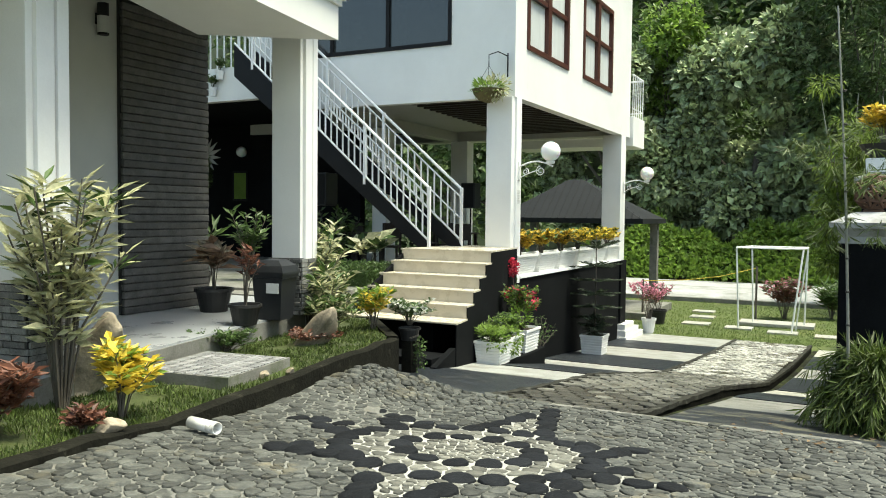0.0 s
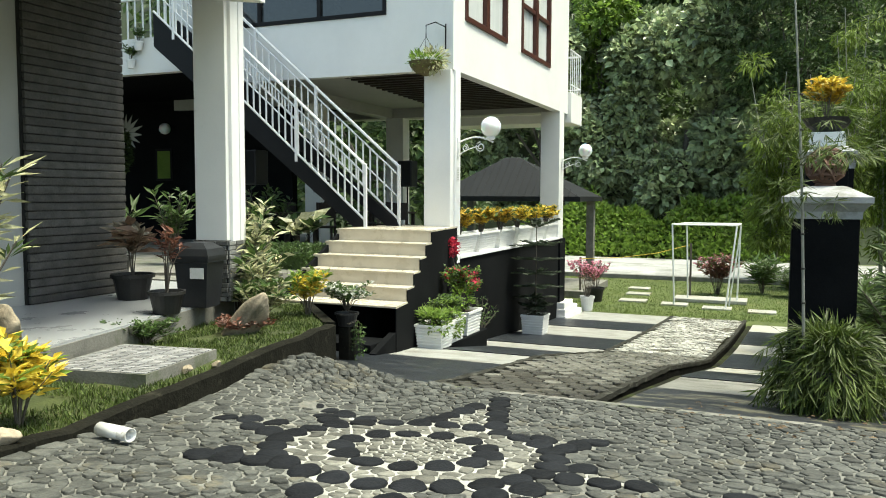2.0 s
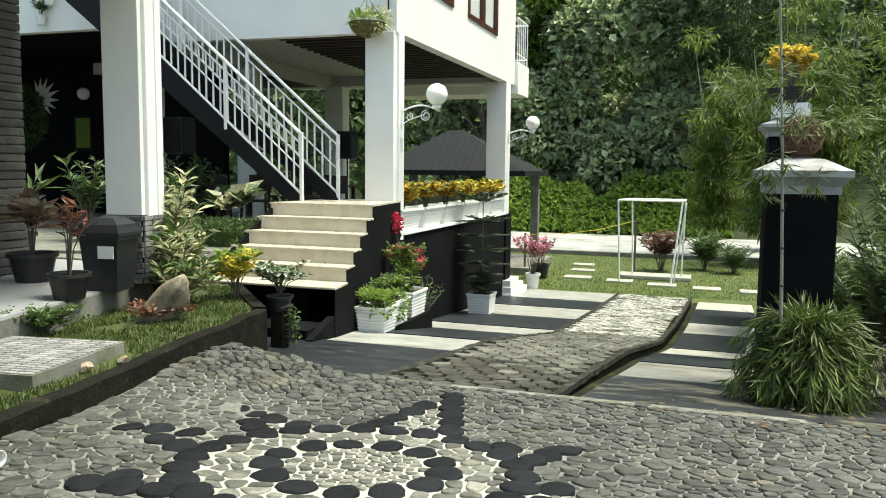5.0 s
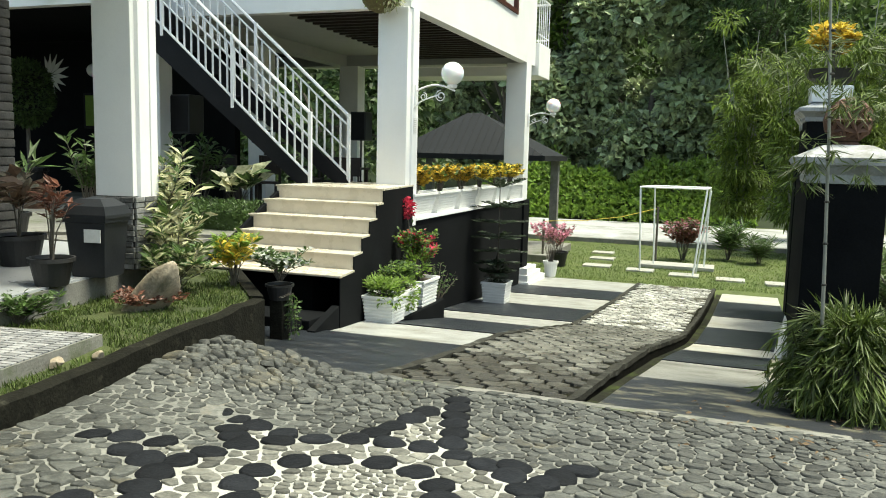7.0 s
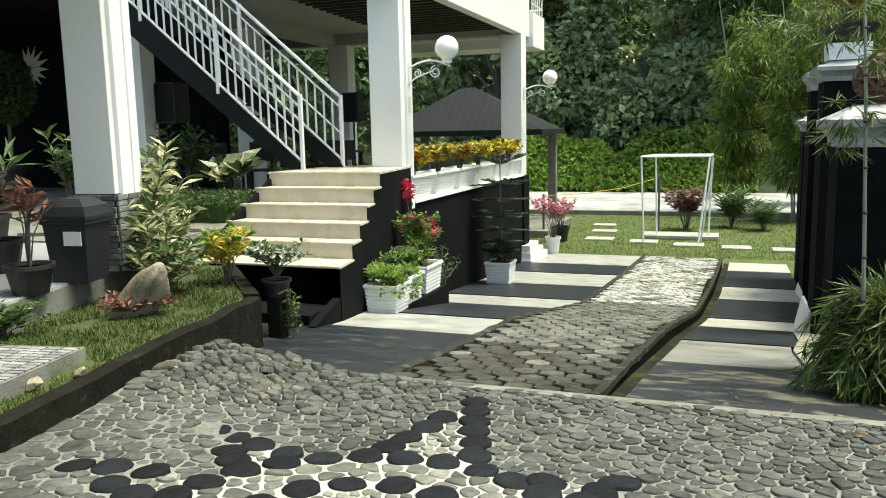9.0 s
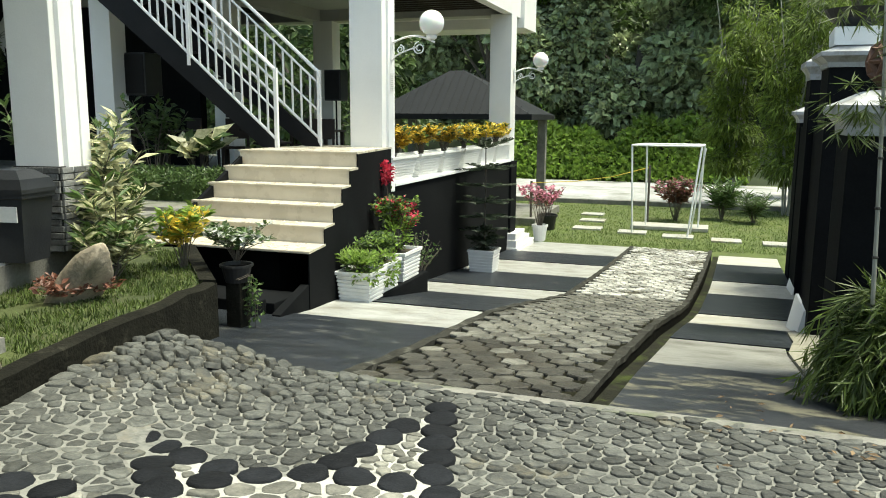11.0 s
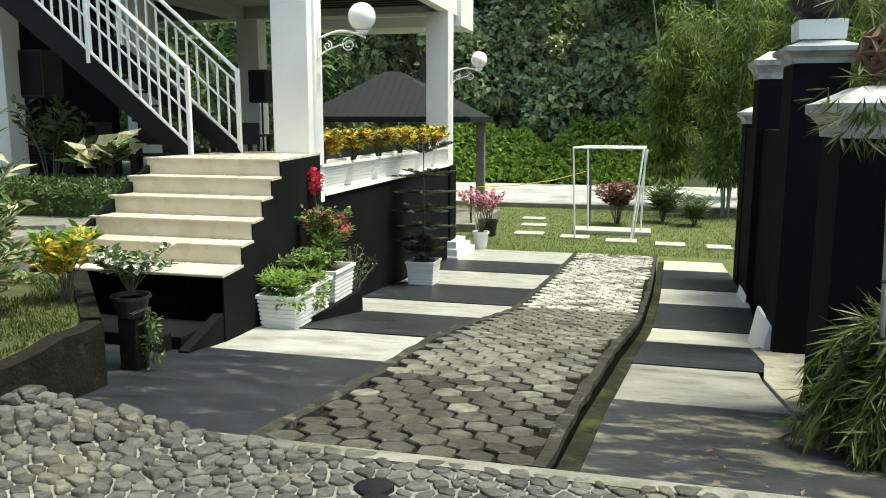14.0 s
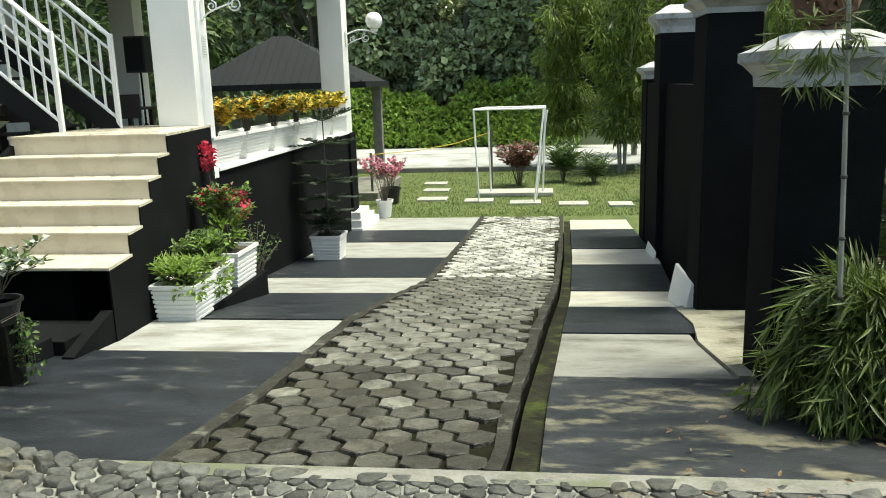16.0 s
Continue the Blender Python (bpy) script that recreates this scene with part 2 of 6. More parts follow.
LEAF_TREE = leaf_material("broad_tree_leaf", (0.15, 0.21, 0.085), (0.42, 0.48, 0.28), 0.38, 0.6, 0.22, 0.6, 0.5)
LEAF_FOREST = leaf_material("forest_leaf", (0.032, 0.060, 0.016), (0.105, 0.16, 0.048), 0.5, 0.5, 0.36, 0.15)
LEAF_BRIGHT = leaf_material("bright_green_leaf", (0.10, 0.175, 0.024), (0.24, 0.35, 0.07), 0.5, 0.4, 0.48, 0.6)
LEAF_BAMBOO = leaf_material("bamboo_leaf", (0.055, 0.096, 0.011), (0.18, 0.24, 0.040), 0.5, 0.6, 0.45, 0.5)
LEAF_PALM = leaf_material("drooping_bamboo_leaf", (0.028, 0.052, 0.009), (0.115, 0.155, 0.030), 0.45, 0.5, 0.35, 2)
LEAF_SHRUB = leaf_material("shrub_leaf", (0.030, 0.062, 0.016), (0.10, 0.16, 0.040), 0.45, 0.45, 0.3, 3)
LEAF_VARIEGATED = leaf_material("cream_edged_leaf", (0.20, 0.22, 0.085), (0.70, 0.67, 0.45), 0.45, 0.45, 0.35, 14)
LEAF_YELLOW = leaf_material("yellow_croton_leaf", (0.48, 0.34, 0.028), (0.80, 0.64, 0.11), 0.45, 0.3, 0.3, 9)
LEAF_CROTON = leaf_material("orange_croton_leaf", (0.32, 0.19, 0.025), (0.74, 0.54, 0.075), 0.45, 0.45, 0.3, 7)
LEAF_COPPER = leaf_material("coppery_tan_leaf", (0.10, 0.055, 0.035), (0.30, 0.20, 0.13), 0.5, 0.4, 0.25, 5)
LEAF_RED = leaf_material("dark_red_leaf", (0.060, 0.022, 0.018), (0.20, 0.085, 0.050), 0.5, 0.4, 0.25, 5)
PETAL_RED = leaf_material("red_bract", (0.38, 0.018, 0.045), (0.62, 0.055, 0.10), 0.6, 0.3, 0.35, 9)
PETAL_PINK = leaf_material("pink_bract", (0.46, 0.14, 0.22), (0.68, 0.32, 0.40), 0.6, 0.3, 0.35, 9)
PETAL_WHITE = leaf_material("white_flower", (0.56, 0.56, 0.50), (0.74, 0.74, 0.68), 0.6, 0.15, 0.3, 9)
GLOBE = bpy.data.materials.new("opal_glass_globe")
GLOBE.use_nodes = True
GLOBE.node_tree.nodes["Principled BSDF"].inputs["Base Color"].default_value = (0.85, 0.85, 0.82, 1)
GLOBE.node_tree.nodes["Principled BSDF"].inputs["Roughness"].default_value = 0.25
GLOBE.node_tree.nodes["Principled BSDF"].inputs["Subsurface Weight"].default_value = 0.3


# ---- building blocks ----
def finish(name, bm, mat, smooth=False):
    me = bpy.data.meshes.new(name)
    bm.normal_update()
    bm.to_mesh(me)
    bm.free()
    me.materials.append(mat)
    if smooth:
        me.shade_smooth()
    return me


def part(name, bm, mat, parent, label="", smooth=False):
    ob = new(name, finish(name, bm, mat, smooth))
    ob.parent = parent
    if label:
        tagged(ob, label)
    return ob


def solid(name, bm, mat, label="", category="", kind="", group="", smooth=False):
    return tagged(new(name, finish(name, bm, mat, smooth)), label, category, group, kind)


def thing(name, label, category, group="", at=(0, 0, 0), turn=0, kind=""):
    ob = new(name)
    ob.matrix_world = pose(*at, 0, 0, turn)
    return tagged(ob, label, category, group, kind)


def box(bm, x0, x1, y0, y1, z0, z1, bevel=0.0):
    r = bmesh.ops.create_cube(bm, size=1, matrix=Matrix.LocRotScale(((x0 + x1) / 2, (y0 + y1) / 2, (z0 + z1) / 2), None, (x1 - x0, y1 - y0, z1 - z0)))
    if bevel:
        edges = {e for v in r["verts"] for e in v.link_edges}
        bmesh.ops.bevel(bm, geom=list(edges), offset=bevel, segments=2, profile=0.6, affect="EDGES")
    return bm


def boxed(*a, bevel=0.0):
    return box(bmesh.new(), *a, bevel=bevel)


def prism(bm, outline, lift):
    """A closed outline pushed along lift."""
    a = [bm.verts.new(p) for p in outline]
    b = [bm.verts.new(Vector(p) + Vector(lift)) for p in outline]
    bm.faces.new(a[::-1])
    bm.faces.new(b)
    for i in range(len(a)):
        j = (i + 1) % len(a)
        bm.faces.new((a[i], a[j], b[j], b[i]))
    bmesh.ops.recalc_face_normals(bm, faces=bm.faces)
    return bm


def tube(bm, pts, r, sides=8, taper=1.0):
    """A round bar along points."""
    pts = [Vector(p) for p in pts]
    rings = []
    for i, p in enumerate(pts):
        d = (pts[min(i + 1, len(pts) - 1)] - pts[max(i - 1, 0)]).normalized()
        u = d.orthogonal().normalized() if abs(d.z) > 0.9 else d.cross(Vector((0, 0, 1))).normalized()
        v = d.cross(u)
        rr = r * (1 + (taper - 1) * i / max(len(pts) - 1, 1))
        rings.append([bm.verts.new(p + rr * (math.cos(a) * u + math.sin(a) * v)) for a in [2 * math.pi * k / sides for k in range(sides)]])
    for a, b in zip(rings, rings[1:]):
        for k in range(sides):
            bm.faces.new((a[k], a[(k + 1) % sides], b[(k + 1) % sides], b[k]))
    bm.faces.new(rings[0][::-1])
    bm.faces.new(rings[-1])
    bmesh.ops.recalc_face_normals(bm, faces=bm.faces)
    return bm


def lathe(bm, profile, sides=24, at=(0, 0, 0)):
    """A turned body from (radius, height) pairs."""
    rings = []
    for r, z in profile:
        rings.append([bm.verts.new((at[0] + r * math.cos(2 * math.pi * k / sides), at[1] + r * math.sin(2 * math.pi * k / sides), at[2] + z)) for k in range(sides)])
    for a, b in zip(rings, rings[1:]):
        for k in range(sides):
            bm.faces.new((a[k], a[(k + 1) % sides], b[(k + 1) % sides], b[k]))
    bm.faces.new(rings[0][::-1])
    bm.faces.new(rings[-1])
    bmesh.ops.recalc_face_normals(bm, faces=bm.faces)
    return bm


def square_lathe(bm, profile, cx, cy, ratio=1.0):
    """Stacked square mouldings from (half width, height) pairs."""
    rings = [[bm.verts.new((cx + sx * r, cy + sy * r * ratio, z)) for sx, sy in ((-1, -1), (1, -1), (1, 1), (-1, 1))] for r, z in profile]
    for a, b in zip(rings, rings[1:]):
        for k in range(4):
            bm.faces.new((a[k], a[(k + 1) % 4], b[(k + 1) % 4], b[k]))
    bm.faces.new(rings[0][::-1])
    bm.faces.new(rings[-1])
    bmesh.ops.recalc_face_normals(bm, faces=bm.faces)
    return bm


def foliage(name, places, ways, length, width, mat, parent=None, seed=1, fold=0.25, spread=0.35, face=(0.1, -0.4, 1.0)):
    """One mesh of folded leaves: at each place a leaf of two halves that points along its way."""
    rng = np.random.default_rng(seed)
    c = np.asarray(places, float)
    w = np.asarray(ways, float)
    w = w / (np.linalg.norm(w, axis=1, keepdims=True) + 1e-9)
    k = len(c)
    size = rng.uniform(1 - spread, 1 + spread, (k, 1))
    helper = rng.normal(0, 0.45, size=(k, 3)) + np.array(face)
    side = np.cross(w, helper)
    side /= np.linalg.norm(side, axis=1, keepdims=True) + 1e-9
    up = np.cross(side, w)
    ln, wd = length * size, width * size
    v = np.stack([c, c + w * ln * 0.45 + side * wd * 0.5 + up * wd * fold, c + w * ln, c + w * ln * 0.45 - side * wd * 0.5 + up * wd * fold], axis=1).reshape(-1, 3)
    base = np.arange(k)[:, None] * 4
    f = np.concatenate([base + np.array([[0, 1, 2]]), base + np.array([[0, 2, 3]])])
    me = bpy.data.meshes.new(name)
    me.from_pydata(v.tolist(), [], f.tolist())
    me.materials.append(mat)
    ob = new(name, me)
    ob.parent = parent
    if parent and parent.get("kind") != "stuff":
        tagged(ob, kind="stuff")
    return ob


def ball_points(rng, k, centre, radii, shell=0.5):
    d = rng.normal(size=(k, 3))
    d /= np.linalg.norm(d, axis=1, keepdims=True)
    r = rng.uniform(shell, 1, (k, 1)) ** 0.6
    return np.asarray(centre) + d * r * np.asarray(radii), d


def clumps(rng, k, blobs, shell=0.45):
    """Leaf places and ways over several blobs (x, y, z, rx, ry, rz)."""
    area = np.array([b[3] * b[5] + b[4] * b[5] + b[3] * b[4] for b in blobs])
    out, ways = [], []
    for b, s in zip(blobs, area / area.sum()):
        p, d = ball_points(rng, max(int(k * s), 4), b[:3], b[3:], shell)
        out.append(p)
        ways.append(d + rng.normal(0, 0.6, d.shape) + np.array([0, 0, -0.25]))
    return np.concatenate(out), np.concatenate(ways)


# ---- lie of the land ----
PROFILE = [(-60, 3.0), (-30, 1.2), (-12, 0.28), (-8, 0.06), (-7, -0.04), (-5.7, -0.19), (-4.3, -0.29), (-3.7, -0.37), (-0.8, -0.68), (1.7, -1.09),
           (2.7, -1.25), (4.7, -1.40), (7, -1.55), (10, -1.70), (14, -1.82), (40, -1.9)]


def fall(y):
    return float(np.interp(y, [a for a, b in PROFILE], [b for a, b in PROFILE]))


def hill(x, y):
    return min(max(0.0, y - 38) * 0.75 + max(0.0, x - 12) * 0.4 * min(max((y + 4) / 20, 0), 1), 60.0)


def lower(y):
    """How far the ramp's far side lies below the paved strip."""
    return -0.08 * min(max((y + 4.2) / 3.0, 0.0), 1.0)


def strip_left(y):
    return float(np.interp(y, [-4.3, -2.64, -1.7, 0.25, 2.9, 10.3], [1.88, 1.96, 1.95, 1.99, 2.13, 2.33]))


def strip_right(y):
    return float(np.interp(y, [-4.3, -3.0, -1.35, 1.5, 5.4, 10.3], [3.30, 3.36, 3.48, 3.68, 3.88, 4.05]))


def bands(a, b, step):
    k = max(int(math.ceil((b - a) / step)), 1)
    return [a + (b - a) * i / k for i in range(k + 1)]


def sloped(x0, x1, y0, y1, lift, thick, step=0.4):
    """A slab that follows the fall of the ground, between two edges x0(y) and x1(y)."""
    bm = bmesh.new()
    rows = []
    for y in bands(y0, y1, step):
        z = fall(y) + (lift(y) if callable(lift) else lift)
        a, b = (x0(y) if callable(x0) else x0), (x1(y) if callable(x1) else x1)
        rows.append([bm.verts.new(p) for p in ((a, y, z), (b, y, z), (b, y, z - thick), (a, y, z - thick))])
    for r, s in zip(rows, rows[1:]):
        for k in range(4):
            bm.faces.new((r[k], r[(k + 1) % 4], s[(k + 1) % 4], s[k]))
    bm.faces.new(rows[0][::-1])
    bm.faces.new(rows[-1])
    bmesh.ops.recalc_face_normals(bm, faces=bm.faces)
    return bm


def land():
    bm = bmesh.new()
    xs = [-400, -150, -60, -30, -15, -8, -4, -2, 0, 2, 4, 6, 9, 12, 15, 20, 30, 45, 70, 150, 400]
    ys = [-400, -150, -60, -30, -12, -8, -7, -5.7, -4.3, -3.7, -2, -0.8, 0.5, 1.7, 2.7, 4.7, 7, 10, 12, 14, 20, 26, 32, 36, 38, 42, 48, 56, 70, 100, 150, 400]
    grid = [[bm.verts.new((x, y, fall(y) - (0.45 if y < 10.2 else 0.02) + hill(x, y))) for x in xs] for y in ys]
    for r, s in zip(grid, grid[1:]):
        for k in range(len(xs) - 1):
            f = bm.faces.new((r[k], r[k + 1], s[k + 1], s[k]))
            f.material_index = 1 if r[k].co.y > 31 or r[k].co.x > 11 or r[k].co.x < -14 else 0
    ob = solid("ground", bm, LAWN, "short green lawn and dark wooded hillside", "ground", "structure", smooth=True)
    ob.data.materials.append(HILL)


land()


# ---- plaza ----
def curb_x(y):
    return 0.40 - 0.147 * (y + 3.46)


def mound(x, y):
    """The forecourt rises a little against the garden curb."""
    a = min(max(1 - (x - curb_x(y)) / 1.25, 0), 1)
    b = min(max((y + 6.6) / 1.9, 0), 1)
    return 0.15 * a * a * (3 - 2 * a) * b * b * (3 - 2 * b)


def mound_mesh():
    bm = bmesh.new()
    rows = []
    for y in bands(-6.6, -4.24, 0.12):
        rows.append([bm.verts.new((curb_x(y) + 1.3 * k / 9, y, fall(y) + mound(curb_x(y) + 1.3 * k / 9, y) + (0.004 if k < 9 else -0.02))) for k in range(10)])
    rows.append([bm.verts.new((v.co.x, -4.17, fall(-4.17) - 0.05)) for v in rows[-1]])
    for r, s in zip(rows, rows[1:]):
        for k in range(9):
            bm.faces.new((r[k], r[k + 1], s[k + 1], s[k]))
    return bm


plaza = solid("plaza", sloped(curb_x, 7.6, -16, -4.22, 0, 0.4), MORTAR, "grey mortar bed of a pebble mosaic forecourt", "pavement", "structure")
part("rise", mound_mesh(), MORTAR, plaza, "mortar rising to the curb")
threshold = solid("threshold", sloped(0.45, 5.0, -4.30, -4.16, 0.010, 0.35, 0.07), CONCRETE, "thin worn concrete edge between forecourt and ramp", "edging", "structure")

# ---- ramp ----
RAMP = [-4.16, -2.05, -0.85, 1.25, 3.02, 4.8, 6.65, 8.25, 10.3]
ramp_near = thing("driveway_by_stairs", "ramp of dark and white painted slabs beside the planter wall", "driveway", kind="structure")
for i, (a, b) in enumerate(zip(RAMP, RAMP[1:])):
    part("slab", sloped(-0.7 if b > 1.5 else (lambda y: float(np.interp(y, [-4.2, -3.3, -2.2, -2.0, -1.9], [0.2, -0.1, -0.9, -0.9, -0.1]))), lambda y: strip_left(y) - 0.12, a + 0.006, b - 0.006, -0.012 * (i % 2), 0.3),
         SLAB_WHITE if i % 2 else SLAB_DARK, ramp_near)
def ramp_edge(y):
    return float(np.interp(y, [-2.42, -0.97, -0.95, 0.69, 0.71, 5.0, 10.3], [4.67, 4.64, 4.74, 4.80, 4.98, 5.34, 5.42]))


FAR_RAMP = [-4.16, -2.42, -0.96, 0.70, 2.28, 4.57, 6.22, 8.73, 10.3]
ramp_far = thing("driveway_by_wall", "lower ramp of worn dark and white slabs below the black wall", "driveway", kind="structure")
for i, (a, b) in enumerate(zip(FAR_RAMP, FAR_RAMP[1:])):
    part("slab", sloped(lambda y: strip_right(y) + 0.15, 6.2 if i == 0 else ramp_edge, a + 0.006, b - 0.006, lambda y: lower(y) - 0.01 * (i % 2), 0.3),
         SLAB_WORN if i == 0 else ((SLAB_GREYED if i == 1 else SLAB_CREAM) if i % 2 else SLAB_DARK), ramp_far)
part("verge", sloped(lambda y: ramp_edge(y) + 0.006, 6.2, -2.42, 1.6, lambda y: lower(y) + 0.018, 0.3), SLAB_VERGE, ramp_far, "weathered cream concrete verge")
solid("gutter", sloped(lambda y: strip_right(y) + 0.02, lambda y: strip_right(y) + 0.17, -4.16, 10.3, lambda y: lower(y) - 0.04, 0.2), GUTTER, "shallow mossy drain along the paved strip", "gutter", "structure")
strip = solid("paved_strip", sloped(strip_left, lambda y: strip_right(y) - 0.05, -4.16, 10.3, -0.015, 0.4), JOINT, "mossy bed of a hexagon paved drive strip", "pavement", "structure")
part("edging", sloped(lambda y: strip_left(y) - 0.115, lambda y: strip_left(y) - 0.02 + 0.012 * math.sin(7.3 * y), -4.16, 10.3, lambda y: 0.012 + 0.006 * math.sin(11 * y), 0.3, 0.15), EDGING, strip, "worn concrete edging")
part("edging", sloped(lambda y: strip_right(y) - 0.075 + 0.012 * math.sin(6.1 * y), lambda y: strip_right(y) + 0.006 * math.sin(9.7 * y + 1), -4.16, 10.3, lambda y: 0.012 + 0.006 * math.sin(13 * y), 0.05, 0.15), EDGING, strip, "worn concrete edging")
# Near-black face just below the right-hand edging.
part("edging_face", sloped(lambda y: strip_right(y) - 0.09, lambda y: strip_right(y) - 0.012, -4.16, 10.3, -0.035, 0.42), EDGE_BLACK, strip, "near-black face of the edging")

# ---- planting bed, curb and terrace ----


def bed_z(y):
    return max(0.02, fall(y) + 0.03)


def terrace_edge(y):
    return -0.95 - 0.2 * (y + 3.65)


def lawn_bed():
    bm = bmesh.new()
    rng = random.Random(4)
    rows = []
    for y in bands(-14, -2.1, 0.3):
        a = terrace_edge(y) - 0.3 if y < -3.3 else -3.4
        b = curb_x(y) - 0.08 if y < -3.42 else 0.32 - (y + 3.42) * 0.9
        rows.append([bm.verts.new((a + (b - a) * k / 6, y, bed_z(y) + (rng.uniform(-0.015, 0.015) if 0 < k < 6 else 0))) for k in range(7)])
    for r, s in zip(rows, rows[1:]):
        for k in range(6):
            bm.faces.new((r[k], r[k + 1], s[k + 1], s[k]))
    return bm


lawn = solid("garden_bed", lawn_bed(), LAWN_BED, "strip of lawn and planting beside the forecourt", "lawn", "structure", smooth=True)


def curb_mesh():
    bm = bmesh.new()
    rng = random.Random(2)
    rows = []
    for y in bands(-14, -3.42, 0.22):
        x, top = curb_x(y), max(0.038, fall(y) + 0.055) + rng.uniform(-0.012, 0.012)
        j = rng.uniform(-0.01, 0.01)
        rows.append([bm.verts.new(p) for p in ((x + j, y, fall(y) - 0.2), (x + j, y, top - 0.015), (x - 0.02 + j, y, top), (x - 0.10 + j, y, top), (x - 0.12, y, top - 0.02), (x - 0.12, y, -0.6))])
    for r, s in zip(rows, rows[1:]):
        for k in range(5):
            bm.faces.new((r[k], r[k + 1], s[k + 1], s[k]))
    bm.faces.new(rows[0])
    bm.faces.new(rows[-1][::-1])
    bmesh.ops.recalc_face_normals(bm, faces=bm.faces)
    return bm


solid("curb", curb_mesh(), CURB, "dark weathered concrete curb of the garden bed", "curb", "structure")


def terrace_mesh():
    bm = bmesh.new()
    o = [(terrace_edge(-16), -16), (terrace_edge(-3.3), -3.3), (-1.2, -2.4), (-6, -2.4), (-6, -16)]
    return prism(bm, [(x, y, -0.5) for x, y in o], (0, 0, 0.74))


terrace = solid("terrace", terrace_mesh(), TERRACE, "pale smooth tiled terrace beside the house", "terrace", "structure")
edge = bmesh.new()
prism(edge, [(terrace_edge(-16) + 0.02, -16, -0.3), (terrace_edge(-3.3) + 0.02, -3.3, -0.3), (terrace_edge(-3.3) - 0.02, -3.3, -0.3), (terrace_edge(-16) - 0.02, -16, -0.3)], (0, 0, 0.52))
solid("terrace_face", edge, CONCRETE, "mossy concrete edge of the terrace", "edging", "structure")

c = prism(bmesh.new(), [(0.40, -3.44, -0.6), (-0.75, -2.12, -0.6), (-0.84, -2.2, -0.6), (0.28, -3.48, -0.6)], (0, 0, 0.655))
solid("curb_end", c, CURB, "dark concrete end of the garden bed", "curb", "structure")

# ---- near house ----
house_wall = bmesh.new()
box(house_wall, -2.75, -2.5, -16, -3.5, 0.2, 4.3)
box(house_wall, -7, -2.75, -3.75, -3.5, 0.2, 4.3)
box(house_wall, -7, -0.6, -16.2, -16, 0.2, 4.3)
solid("wall_house", house_wall, GREY_WALL, "pale grey painted house wall", "wall", "structure")


def canopy_x(y):
    return -0.2 - 0.164 * (y + 3.77)


def canopy_mesh(inset, z0, z1, over):
    o = [(canopy_x(-16) + over, -16), (canopy_x(-3.77) + over, -3.77 + over), (-1.42 - over, -4.64 + over), (-0.82, -6.35), (canopy_x(-16) - 1.0, -16)]
    return [(x - inset, y - inset, z0) for x, y in o], (0, 0, z1 - z0)


c = bmesh.new()
prism(c, *canopy_mesh(0, 3.33, 3.95, 0))
canopy = solid("canopy", c, WHITE, "white flat porch roof with moulded edge", "canopy", "structure")
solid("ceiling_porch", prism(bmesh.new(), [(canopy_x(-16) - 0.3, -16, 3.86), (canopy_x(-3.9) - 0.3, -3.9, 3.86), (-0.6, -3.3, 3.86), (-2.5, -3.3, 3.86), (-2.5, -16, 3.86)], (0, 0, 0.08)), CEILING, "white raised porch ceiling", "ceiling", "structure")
for z0, z1, over in ((3.70, 3.76, 0.03), (3.76, 3.85, 0.06), (3.88, 3.99, 0.10)):
    c = bmesh.new()
    prism(c, *canopy_mesh(0, z0, z1, over))
    part("moulding", c, WHITE_TRIM, canopy)


def stone_cladding(parent, origin, along, out, width, z0, z1, height, piece, mat, seed, depth=0.02, home=Matrix()):
    """Rows of narrow split stones on a face."""
    rng = random.Random(seed)
    shapes = []
    for w in piece:
        bm = boxed(-w / 2 + 0.003, w / 2 - 0.003, -depth, 0.0, -height / 2 + 0.003, height / 2 - 0.003, bevel=min(0.02, height * 0.16) if w > 1 else 0.004)
        shapes.append((w, finish("stone", bm, mat)))
    turn = math.degrees(math.atan2(along.y, along.x))
    z = z0 + height / 2
    while z + height / 2 <= z1 + 0.001:
        x = 0.0
        while x < width - 0.02:
            w, me = rng.choice(shapes)
            fit_w = min(w, width - x)
            ob = new("stone", me)
            ob.parent = parent
            p = Vector(origin) + along * (x + fit_w / 2) + out * rng.uniform(0.0, 0.012)
            ob.matrix_basis = home.inverted() @ pose(p.x, p.y, z, 0, 0, turn) @ Matrix.Diagonal((fit_w / w, 1, 1, 1))
            x += fit_w
        z += height


def porch_column(cx, cy, turn, label):
    col = thing("porch_column", label, "column", "porch columns", (cx, cy, 0.24), turn)
    part("shaft", boxed(-0.185, 0.185, -0.2, 0.2, 0.62, 3.60, bevel=0.006), WHITE, col)
    part("pilaster", boxed(0.185, 0.225, -0.14, 0.02, 0.62, 3.60, bevel=0.006), WHITE_TRIM, col)
    part("pilaster", boxed(0.185, 0.215, 0.06, 0.17, 0.62, 3.60, bevel=0.006), WHITE_TRIM, col)
    base = part("stone_base", boxed(-0.20, 0.20, -0.215, 0.215, 0, 0.66, bevel=0.004), SLATE_BACK, col, "grey split stone base")
    return col, base


house_columns = []
for cx, cy in ((-0.99, -3.53), (-0.46, -7.28)):
    col, base = porch_column(cx, cy, 9.3, "square white porch column on a grey stone base")
    house_columns.append((col, base, cx, cy))
panel = solid("slate_panel", boxed(-2.5, -2.46, -4.79, -3.46, 0.24, 3.82), SLATE_BACK, "tall panel of dark split slate on the porch wall", "wall panel")

